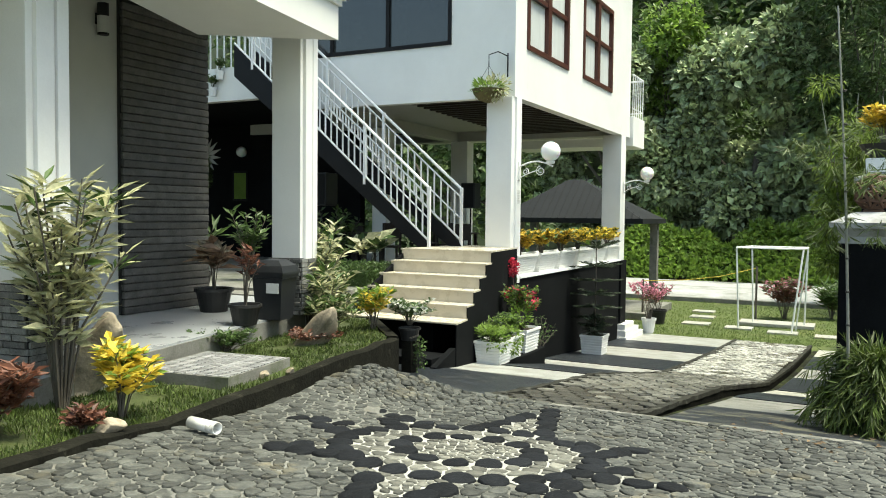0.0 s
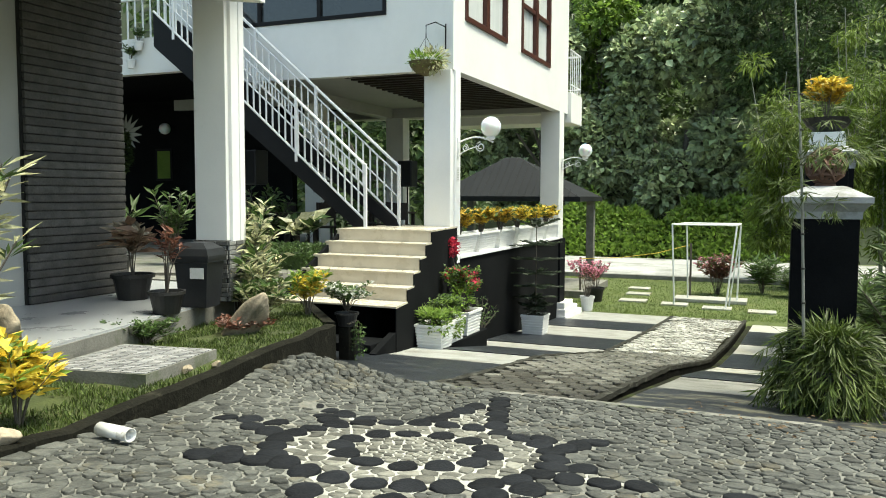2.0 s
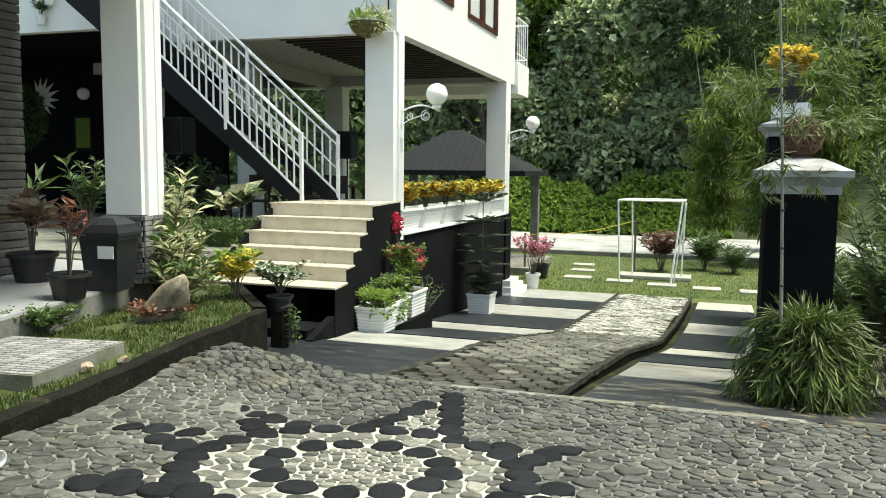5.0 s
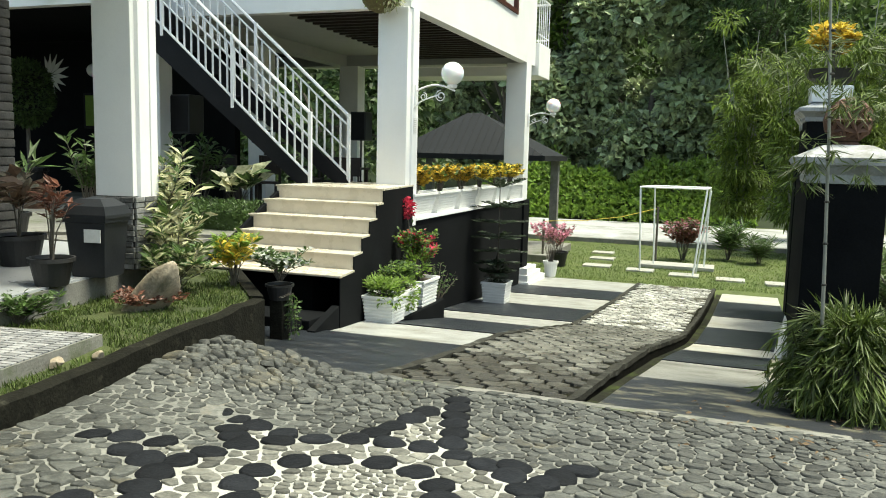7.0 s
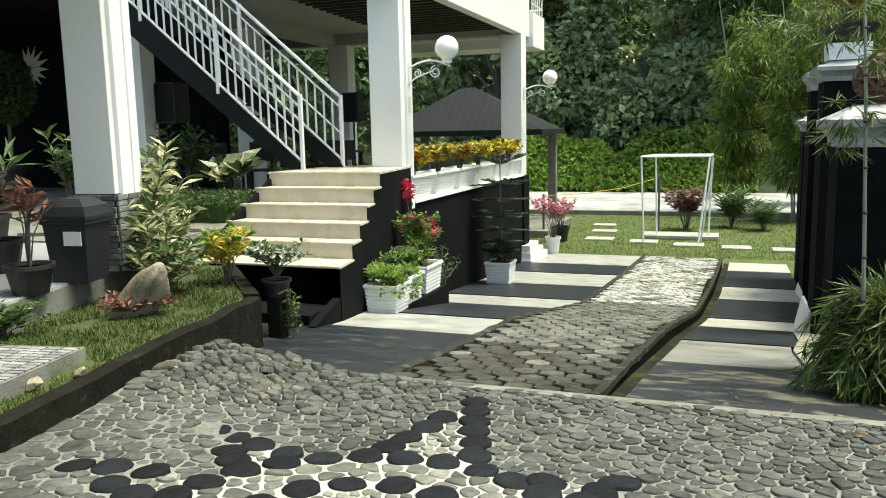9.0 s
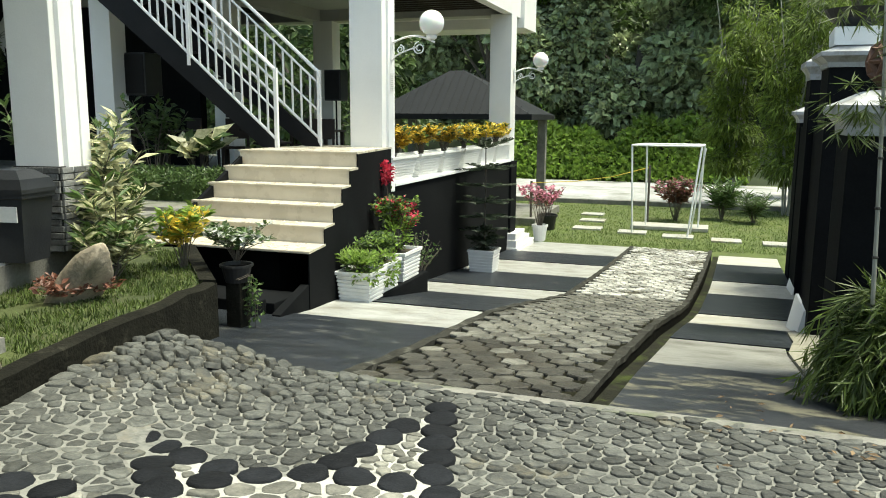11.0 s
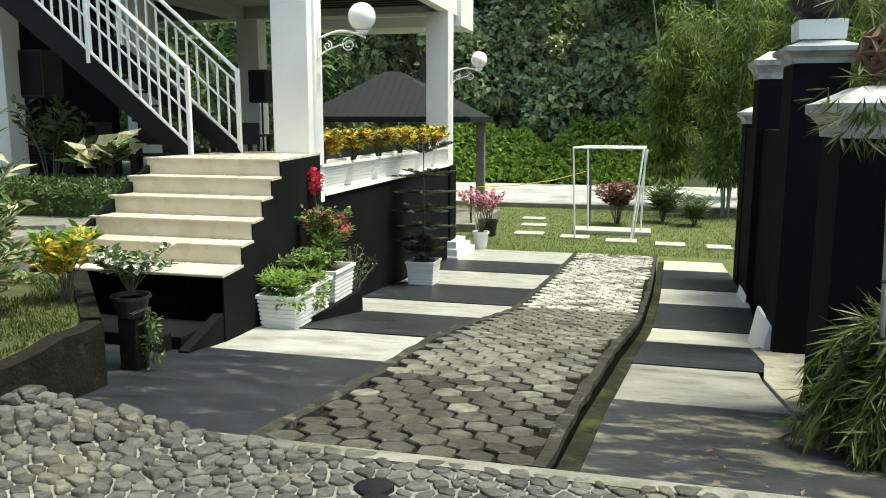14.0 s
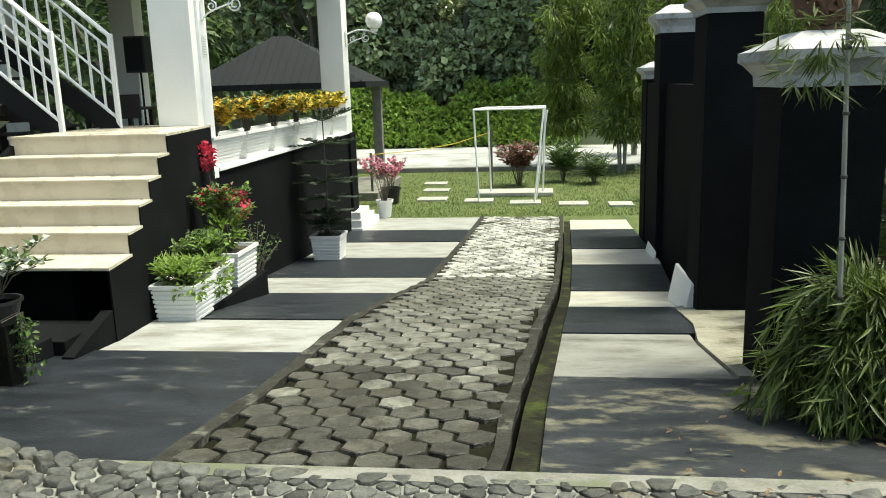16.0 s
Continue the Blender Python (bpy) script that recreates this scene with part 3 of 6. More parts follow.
# ---- main house ----
main = bmesh.new()
box(main, -5.2, -0.25, 1.42, 1.60, 3.43, 4.40)      # front, under the glass
box(main, -9, -5.2, 1.42, 1.60, 3.72, 4.40)
box(main, -1.46, -0.25, 1.42, 1.60, 4.40, 8.2)
box(main, -6.0, -1.46, 1.42, 1.60, 6.4, 8.2)
box(main, -6.0, -5.4, 1.42, 1.60, 4.40, 6.4)
box(main, -0.45, -0.25, 1.60, 9.05, 3.43, 4.31)     # side, under the windows
for a, b in ((1.60, 1.93), (4.15, 5.09), (7.30, 9.05)):
    box(main, -0.45, -0.25, a, b, 4.31, 6.2)
box(main, -0.45, -0.25, 1.60, 9.05, 6.2, 8.2)
box(main, -6.0, -0.45, 8.85, 9.05, 3.43, 8.2)
box(main, -6.0, -5.8, 1.60, 8.85, 3.9, 8.2)
house = solid("wall_main_house", main, WHITE, "white painted upper storey of the house", "wall", "structure")
solid("roof_main_house", boxed(-6.3, 0.1, 1.1, 9.4, 8.2, 8.4), WHITE, "white flat roof slab", "roof", "structure")
# Soffit over the passage is black, unlike the stretch to its right.
solid("ceiling_passage", boxed(-14, -5.2, 1.6, 8.85, 3.69, 3.9), BLACK, "black ceiling of the covered passage", "ceiling", "structure")
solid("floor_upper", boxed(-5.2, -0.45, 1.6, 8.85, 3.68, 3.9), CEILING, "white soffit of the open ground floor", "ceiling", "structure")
beams = bmesh.new()
box(beams, -9, -0.45, 8.45, 8.85, 3.43, 3.68)
box(beams, -5.2, -4.85, 1.6, 8.45, 3.43, 3.68)
box(beams, -9, -5.2, 4.8, 5.1, 3.43, 3.68)
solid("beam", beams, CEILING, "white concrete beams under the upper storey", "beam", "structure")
def grille_end(y):
    return -2.70 - 0.07 * (y - 1.9)


grille = thing("ceiling_grille", "dark wooden slatted ceiling under the upper floor", "ceiling grille")
for i in range(22):
    y = 1.9 + i * 0.29
    part("slat", boxed(grille_end(y), -0.5, y, y + 0.09, 3.52, 3.66), DARK_WOOD, grille)
part("backing", prism(bmesh.new(), [(grille_end(1.7) + 0.03, 1.7, 3.66), (-0.48, 1.7, 3.66), (-0.48, 8.4, 3.66), (grille_end(8.4) + 0.03, 8.4, 3.66)], (0, 0, 0.015)), DARK_WOOD, grille)
solid("floor_ground", boxed(-9.2, -0.40, 1.75, 9.05, -1.9, 0.28), CONCRETE, "grey floor of the open ground storey", "floor", "structure")
solid("floor_landing_side", boxed(-9.2, -1.65, -2.4, 1.75, -1.6, 0.26), CONCRETE, "grey paved yard under the stairs", "floor", "structure")


def house_column(x0, x1, y0, y1, z0, label):
    col = thing("house_column", label, "column", "house columns", ((x0 + x1) / 2, (y0 + y1) / 2, z0))
    w, d = (x1 - x0) / 2, (y1 - y0) / 2
    part("shaft", boxed(-w, w, -d, d, 0, 3.43 - z0, bevel=0.008), WHITE, col)
    return col


house_column(-0.74, -0.27, 1.36, 1.70, 0.875, "square white column standing on the stair landing")
c = solid("corner_pilaster", boxed(-0.40, -0.235, 1.50, 1.72, 0.255, 3.43, bevel=0.006), WHITE_TRIM, "white pilaster running down past the landing", "pilaster")
house_column(-0.72, -0.25, 8.28, 8.72, 0.33, "square white column at the end of the planter wall")
house_column(-5.05, -4.55, 8.45, 8.85, 0.28, "white column at the back of the open storey")
house_column(-5.25, -4.87, 1.62, 1.95, 0.27, "white column under the front of the upper storey")
house_column(-5.2, -4.8, 4.7, 5.1, 0.28, "white column inside the open storey")

wall = solid("wall_planter", boxed(-0.42, -0.25, 1.70, 8.75, -2.0, 0.325), BLACK, "black painted wall below the flower boxes", "wall", "structure")
part("coping", boxed(-0.62, -0.215, 1.72, 8.30, 0.325, 0.37, bevel=0.006), WHITE_TRIM, wall, "white coping")
solid("black_pier", boxed(-0.60, -0.20, 8.30, 8.80, -1.9, 0.33, bevel=0.01), BLACK, "black pier below the end column", "pier")


# ---- windows ----
def side_window(y0, y1):
    w = thing("window", "upper window with red-brown wooden frame and pale curtains", "window", "side windows", (-0.25, (y0 + y1) / 2, 4.31), kind="")
    h, half = 1.89, (y1 - y0) / 2
    fr = bmesh.new()
    box(fr, -0.09, 0.03, -half, -half + 0.10, 0, h, bevel=0.004)
    box(fr, -0.09, 0.03, half - 0.10, half, 0, h, bevel=0.004)
    box(fr, -0.09, 0.03, -half + 0.10, half - 0.10, 0, 0.09, bevel=0.004)
    box(fr, -0.09, 0.03, -half + 0.10, half - 0.10, h - 0.09, h, bevel=0.004)
    part("frame", fr, BROWN, w)
    part("mullion", boxed(-0.08, 0.025, -0.09, 0.09, 0.09, h - 0.09, bevel=0.004), BROWN, w)
    for s in (-1, 1):
        part("glazing_bar", boxed(-0.06, 0.01, min(s * 0.09, s * (half - 0.1)), max(s * 0.09, s * (half - 0.1)), 0.95, 1.03), BROWN, w)
        part("curtain", boxed(-0.075, -0.055, min(s * 0.09, s * (half - 0.1)), max(s * 0.09, s * (half - 0.1)), 0.09, h - 0.09), CURTAIN, w, "pale curtain")
    return w


side_window(1.93, 4.15)
side_window(5.09, 7.30)
front = thing("picture_window", "wide dark reflecting window in a black frame", "window", "", (-3.43, 1.45, 4.40))
fr = bmesh.new()
box(fr, -1.97, 1.97, -0.05, 0.05, 0, 0.07)
box(fr, -1.97, 1.97, -0.05, 0.05, 1.93, 2.0)
for x in (-1.97, -0.62, 0.62, 1.90):
    box(fr, x, x + 0.07, -0.045, 0.05, 0.07, 1.93)
part("frame", fr, BLACK_METAL, front)
for a, b in ((-1.9, -0.62), (-0.55, 0.62), (0.69, 1.9)):
    part("pane", boxed(a, b, 0.0, 0.02, 0.07, 1.93), GLASS, front, "dark glass pane")

balcony = thing("balcony", "white rear balcony with an open metal rail", "balcony", "", (-0.5, 9.6, 3.22))
part("slab", boxed(-3.0, 0.34, -0.55, 0.62, 0, 0.75, bevel=0.01), WHITE, balcony)
rl = bmesh.new()
tube(rl, [(0.30, -0.55, 1.80), (0.30, 0.58, 1.80), (-3.0, 0.58, 1.80)], 0.025)
tube(rl, [(0.30, -0.55, 0.95), (0.30, 0.58, 0.95), (-3.0, 0.58, 0.95)], 0.015)
part("rail", rl, WHITE_TRIM, balcony)
for y in (-0.5, -0.3, -0.1, 0.1, 0.3, 0.55):
    part("baluster", tube(bmesh.new(), [(0.30, y, 0.75), (0.30, y, 1.79)], 0.012, 6), WHITE_TRIM, balcony)


# ---- entrance stairs ----
def step_right(y):
    return -0.16 * y if y < 0 else -0.15 * y


def step_left(y):
    return -1.58 + 0.03 * y


stairs = thing("entrance_stairs", "cream tiled entrance steps with black painted sides", "stairs")
STEP_Y = [-1.74, -1.26, -0.95, -0.64, -0.33, -0.02]
STEP_Z = [0.875 - 0.177 * (5 - i) for i in range(6)]
for i, (y, z) in enumerate(zip(STEP_Y, STEP_Z)):
    back_y = STEP_Y[i + 1] + 0.02 if i < 5 else 1.78
    lip = bmesh.new()
    prism(lip, [(step_left(y) - 0.02, y - 0.014, z - 0.024), (step_right(y) + 0.007, y - 0.014, z - 0.024), (step_right(back_y) + 0.007, back_y, z - 0.024), (step_left(back_y) - 0.02, back_y, z - 0.024)], (0, 0, 0.024))
    bmesh.ops.bevel(lip, geom=[e for e in lip.edges if abs(e.verts[0].co.y - e.verts[1].co.y) < 0.01], offset=0.005, segments=2, affect="EDGES")
    part("tread", lip, CREAM, stairs)
    if i:
        drop = z - STEP_Z[i - 1]
        part("riser", prism(bmesh.new(), [(step_left(y), y, z - drop), (step_right(y) - 0.006, y, z - drop), (step_right(y) - 0.006, y + 0.02, z - drop), (step_left(y), y + 0.02, z - drop)], (0, 0, drop - 0.024)), CREAM, stairs)
side = bmesh.new()
ol = [(STEP_Y[0], -1.6)]
for i, (y, z) in enumerate(zip(STEP_Y, STEP_Z)):
    ol += [(y, z - 0.026), (STEP_Y[i + 1] if i < 5 else 1.70, z - 0.026)]
ol += [(1.70, -1.6)]
a = [side.verts.new((step_right(y) + 0.003, y, z)) for y, z in ol]
b = [side.verts.new((step_right(y) - 0.012, y, z)) for y, z in ol]
side.faces.new(a)
side.faces.new(b[::-1])
for i in range(len(a)):
    side.faces.new((a[i], b[i], b[(i + 1) % len(a)], a[(i + 1) % len(a)]))
bmesh.ops.recalc_face_normals(side, faces=side.faces)
part("side_wall", side, BLACK, stairs, "black painted stepped side wall")
part("base", boxed(-1.60, -0.28, -1.36, 1.70, -1.6, -0.038), BLACK, stairs, "black recessed base")
left_side = bmesh.new()
prism(left_side, [(-1.60, -1.70, -0.6), (-1.60, -1.70, -0.05), (-1.60, 0.0, 0.80), (-1.60, 1.7, 0.80), (-1.60, 1.7, -0.6)], (0.05, 0, 0))
part("side_wall", left_side, BLACK, stairs, "black painted side wall")
plinth = solid("black_plinth", boxed(-1.5, 0.18, -2.24, -1.74, -1.2, -0.42, bevel=0.01), BLACK, "low black plinth in front of the steps", "plinth")
cheek = bmesh.new()
prism(cheek, [(0.18, -1.74, -1.2), (0.18, -1.74, -0.34), (0.21, -2.34, -0.50), (0.21, -2.34, -1.2)], (0.09, 0, 0))
part("cheek", cheek, BLACK, plinth)
part("stub", boxed(-0.02, 0.10, -2.50, -2.25, -1.0, -0.38, bevel=0.01), BLACK, plinth)


# ---- upper flight and railing ----
SLOPE = 0.86


def flight():
    f = thing("upper_flight", "steep black steel flight with white bar railings", "stairs", "", (-1.47, 0.70, 0.875))
    run = 4.3
    for y in (0.0, 0.60):
        off = 0.30 * (y > 0)
        st = bmesh.new()
        prism(st, [(0.02 + off, y - 0.03, 0.0), (-0.22 + off, y - 0.03, 0.0), (-run, y - 0.03, SLOPE * (run - 0.62)), (-run, y - 0.03, SLOPE * run + 0.06), (-0.04 + off, y - 0.03, 0.10)], (0, 0.05, 0))
        part("stringer", st, BLACK_METAL, f)
    for i in range(20):
        x, z = -0.12 - i * 0.205, 0.06 + i * 0.176
        part("tread", boxed(x - 0.27, x, 0.02, 0.57, z - 0.03, z, bevel=0.004), BLACK_METAL, f)
    part("soffit_plate", prism(bmesh.new(), [(-0.2, 0.02, 0.0), (-run, 0.02, SLOPE * (run - 0.62)), (-run, 0.02, SLOPE * (run - 0.62) + 0.03), (-0.2, 0.02, 0.03)], (0, 0.55, 0)), BLACK_METAL, f)
    for y, off in ((-0.02, 0.0), (0.60, 0.30)):
        rail = thing("railing", "", "", "")
        rail.parent = f
        for j, (h, r) in enumerate(((0.99, 0.026), (0.84, 0.016), (0.47, 0.014), (0.10, 0.020))):
            b = bmesh.new()
            tube(b, [(off, y, h), (-run, y, h + SLOPE * (run + off))], r, 8)
            part(("top_rail", "second_rail", "middle_rail", "bottom_rail")[j], b, WHITE_TRIM, rail)
        for x in (off, -1.30, -2.55, -3.85):
            d = off - x
            part("post", boxed(x - 0.024, x + 0.024, y - 0.024, y + 0.024, SLOPE * d + (0.0 if d == 0 else -0.05), SLOPE * d + 1.02, bevel=0.004), WHITE_TRIM, rail)
        k = 34
        bar = finish("baluster", boxed(-0.011, 0.011, -0.011, 0.011, 0.10, 0.84), WHITE_TRIM)
        for i in range(1, k):
            x = off - (run + off) * i / k
            o = new("baluster", bar)
            o.parent = rail
            o.location = (x, y, SLOPE * (off - x))
    return f


flight()

# ---- globe lamps ----


def wall_lamp():
    lm = thing("wall_lamp", "white opal globe lamp on a white scrolled bracket", "wall lamp", "globe lamps", (-0.235, 1.60, 2.20))
    part("plate", boxed(0, 0.02, -0.035, 0.035, -0.18, 0.14, bevel=0.004), WHITE_TRIM, lm)
    arm = bmesh.new()
    pts = [(0.02, 0, 0.06)] + [(0.02 + 0.60 * u, 0, 0.06 + 0.09 * math.sin(u * 3.0) - 0.02 * u) for u in [i / 10 for i in range(1, 11)]]
    tube(arm, pts, 0.014)
    part("arm", arm, WHITE_TRIM, lm)
    for cx, cz, r0, turns, way in ((0.40, -0.02, 0.085, 1.6, 1), (0.13, -0.03, 0.06, 1.4, -1)):
        sc = bmesh.new()
        tube(sc, [(cx + way * r0 * (1 - 0.7 * u) * math.cos(turns * 6.283 * u + 1.6), 0, cz + r0 * (1 - 0.7 * u) * math.sin(turns * 6.283 * u + 1.6)) for u in [i / 24 for i in range(25)]], 0.009, 6)
        part("scroll", sc, WHITE_TRIM, lm)
    stay = bmesh.new()
    tube(stay, [(0.02, 0, -0.16)] + [(0.02 + 0.36 * u, 0, -0.16 + 0.16 * u ** 0.6) for u in [i / 8 for i in range(1, 9)]], 0.010, 6)
    part("stay", stay, WHITE_TRIM, lm)
    part("holder", lathe(bmesh.new(), [(0.05, 0.0), (0.07, 0.02), (0.075, 0.05), (0.05, 0.055)], 16, (0.575, 0, 0.09)), WHITE_TRIM, lm)
    g = bmesh.new()
    bmesh.ops.create_uvsphere(g, u_segments=28, v_segments=18, radius=0.165, matrix=Matrix.Translation((0.575, 0, 0.30)))
    part("globe", g, GLOBE, lm, "milky white glass globe", True)
    return lm


first_lamp = wall_lamp()
copy_thing(first_lamp, pose(-0.235, 8.50, 2.18))


# ---- planters and flowers ----
def ribbed_box(bm, w, d, h, ribs=7, grow=0.03):
    """A flared box with horizontal ribs."""
    prof = []
    for i in range(ribs):
        for u, o in ((0.08, 0.006), (0.6, 0.006), (0.68, -0.004), (0.98, -0.004)):
            z = h * 0.9 * (i + u) / ribs
            prof.append((grow * z / h + o, z))
    prof += [(grow + 0.015, h * 0.9), (grow + 0.015, h), (grow - 0.01, h), (grow - 0.015, h - 0.05)]
    rings = [[bm.verts.new((sx * (w / 2 + o), sy * (d / 2 + o), z)) for sx, sy in ((-1, -1), (1, -1), (1, 1), (-1, 1))] for o, z in prof]
    for a, b in zip(rings, rings[1:]):
        for k in range(4):
            bm.faces.new((a[k], a[(k + 1) % 4], b[(k + 1) % 4], b[k]))
    bm.faces.new(rings[0][::-1])
    bm.faces.new(rings[-1])
    bmesh.ops.recalc_face_normals(bm, faces=bm.faces)
    return bm


def stems(owner, mat, rng, k, spread, height, r=0.008, base=0.0):
    tips = []
    for i in range(k):
        a, s = rng.uniform(0, 6.283), rng.uniform(0.2, 1) * spread
        tip = (math.cos(a) * s, math.sin(a) * s, base + height * rng.uniform(0.6, 1.0))
        mid = (tip[0] * 0.35, tip[1] * 0.35, base + (tip[2] - base) * 0.55)
        part("stem", tube(bmesh.new(), [(tip[0] * 0.08, tip[1] * 0.08, base), mid, tip], r, 4, 0.5), mat, owner)
        tips.append((mid, tip))
    return tips


def whorls(nr, tips, per, low=0.35, out=0.05):
    """Leaves set round each stem from part way up to its tip."""
    p, w = [], []
    for mid, tip in tips:
        m, t = np.array(mid), np.array(tip)
        for i in range(per):
            u = nr.uniform(low, 1)
            a = nr.uniform(0, 6.283)
            d = np.array([math.cos(a), math.sin(a), nr.uniform(-0.1, 0.9)])
            p.append(m + (t - m) * u + d * out * 0.3)
            w.append(d)
    return np.array(p), np.array(w)


def bush(name, label, category, at, height, spread, mat, k_stems, per, length, width, seed, group="", base=0.0, low=0.0, accents=(), pot=None, fold=0.25):
    """A plant on its own or in a pot: stems, leaves, and accents (name, material, share, length, width)."""
    rng, nr = random.Random(seed), np.random.default_rng(seed)
    b = thing(name, label, category, group, at)
    if pot:
        pot(b)
    tips = stems(b, BARK, rng, k_stems, spread, height, 0.004 + 0.004 * height, base)
    p, w = whorls(nr, tips, per, low)
    foliage("leaves", p, w, length, width, mat, b, seed, fold)
    for nm, am, share, ln, wd in accents:
        q, v = whorls(nr, tips, max(int(per * share), 2), 0.65)
        foliage(nm, q, v, ln, wd, am, b, seed + 5, fold)
    return b


def crate(w, d, h, ribs=7, grow=0.03):
    def make(b):
        part("planter", ribbed_box(bmesh.new(), w, d, h, ribs, grow), PLASTIC, b, "ribbed white plastic planter")
        part("soil", boxed(-w / 2, w / 2, -d / 2, d / 2, h - 0.06, h - 0.035), SOIL, b)
    return make


def round_pot(r, h, mat=POT_BLACK, words=""):
    def make(b):
        part("pot", lathe(bmesh.new(), [(r * 0.72, 0), (r * 0.95, h * 0.85), (r * 1.06, h * 0.86), (r * 1.06, h), (r * 0.95, h), (r * 0.9, h - 0.03)], 20), mat, b, words)
        part("soil", lathe(bmesh.new(), [(r * 0.91, h - 0.04), (r * 0.9, h - 0.03)], 16), SOIL, b)
    return make


def overflow(b, centre, radii, k, mat, length, width, seed):
    nr = np.random.default_rng(seed)
    q, d = ball_points(nr, k, centre, radii, 0.3)
    foliage("leaves", q, d + nr.normal(0, 0.5, d.shape) + np.array([0, 0, 0.1]), length, width, mat, b, seed)


for i in range(6):
    y = 2.10 + i * 1.13
    mat = (LEAF_CROTON, LEAF_CROTON, LEAF_CROTON, LEAF_YELLOW, LEAF_YELLOW, LEAF_YELLOW)[i]
    bush("flower_box", "ribbed white planter of %s crotons on the wall" % ("orange and yellow" if i < 3 else "bright yellow"), "planter", (-0.42, y, 0.37), 0.47, 0.30, mat, 38, 24, 0.078, 0.050, 20 + i,
         "wall flower boxes", 0.30, 0.1, (("lower_leaves", LEAF_SHRUB, 0.22, 0.09, 0.045),), crate(0.24, 0.84, 0.36, 8, 0.075))
ledge = solid("planter_ledge", boxed(-0.20, 0.47, -0.50, 1.14, -1.4, -0.715, bevel=0.02), BLACK, "low black ledge carrying the white planters", "ledge")
pl = bush("planter", "white ribbed planter of trailing green leaves by the steps", "planter", (0.37, -0.74, fall(-0.74)), 0.22, 0.30, LEAF_BRIGHT, 34, 16, 0.06, 0.028, 41, "planters by the steps", 0.30, 0.1, (("grassy_leaves", LEAF_BRIGHT, 0.6, 0.12, 0.012),), crate(0.34, 0.36, 0.33))
overflow(pl, (0.0, 0.05, 0.38), (0.20, 0.26, 0.10), 190, LEAF_SHRUB, 0.06, 0.03, 411)
overflow(pl, (0.12, -0.12, 0.33), (0.16, 0.16, 0.16), 120, LEAF_BRIGHT, 0.06, 0.03, 412)
pl = bush("planter", "white ribbed planter of leafy green shrubs on the ledge", "planter", (0.27, -0.12, -0.715), 0.34, 0.34, LEAF_SHRUB, 34, 16, 0.06, 0.030, 42, "planters by the steps", 0.30, 0.1, (("bright_leaves", LEAF_BRIGHT, 0.4, 0.06, 0.03),), crate(0.34, 0.50, 0.34))
overflow(pl, (0.0, 0.0, 0.46), (0.20, 0.30, 0.14), 220, LEAF_SHRUB, 0.06, 0.032, 421)
overflow(pl, (0.20, -0.1, 0.28), (0.10, 0.25, 0.22), 160, LEAF_BRIGHT, 0.06, 0.032, 422)
pl = bush("planter", "white ribbed planter of a red flowering bougainvillea on the ledge", "planter", (0.26, 0.60, -0.715), 0.72, 0.34, LEAF_BRIGHT, 24, 16, 0.065, 0.036, 43, "planters by the steps", 0.30, 0.05, (("flower_head", PETAL_RED, 0.35, 0.045, 0.036), ("green_leaves", LEAF_SHRUB, 0.8, 0.06, 0.034)), crate(0.34, 0.52, 0.36))
overflow(pl, (0.0, -0.1, 0.55), (0.20, 0.26, 0.20), 200, LEAF_BRIGHT, 0.06, 0.036, 431)
overflow(pl, (0.0, 0.25, 0.74), (0.16, 0.22, 0.16), 130, PETAL_RED, 0.042, 0.036, 432)
climber = bush("bougainvillea", "slender bougainvillea with a crimson flower head on the pilaster", "plant", (0.05, 0.98, -0.715), 0.70, 0.10, LEAF_SHRUB, 8, 22, 0.06, 0.035, 44)
nr = np.random.default_rng(45)
tall = bmesh.new()
tube(tall, [(0, 0, 0), (-0.05, 0.04, 0.6), (-0.12, 0.08, 1.0), (-0.17, 0.10, 1.26)], 0.011, 6, 0.5)
part("stem", tall, BARK, climber)
q, d = ball_points(nr, 170, (-0.16, 0.10, 1.28), (0.10, 0.11, 0.14), 0.2)
foliage("flower_head", q, d + nr.normal(0, 0.5, d.shape), 0.055, 0.05, PETAL_RED, climber, 46)
q, d = ball_points(nr, 90, (-0.08, 0.06, 0.80), (0.07, 0.1, 0.34), 0.2)
foliage("upper_leaves", q, d, 0.055, 0.03, LEAF_SHRUB, climber, 47)
bush("shrub", "sparse wiry shrub against the black wall", "plant", (0.10, 1.75, fall(1.75)), 0.78, 0.48, LEAF_SHRUB, 22, 12, 0.045, 0.025, 48)


PINE = leaf_material("pine_needle", (0.008, 0.016, 0.006), (0.026, 0.045, 0.016), 0.6, 0.4, 0.1, 3)


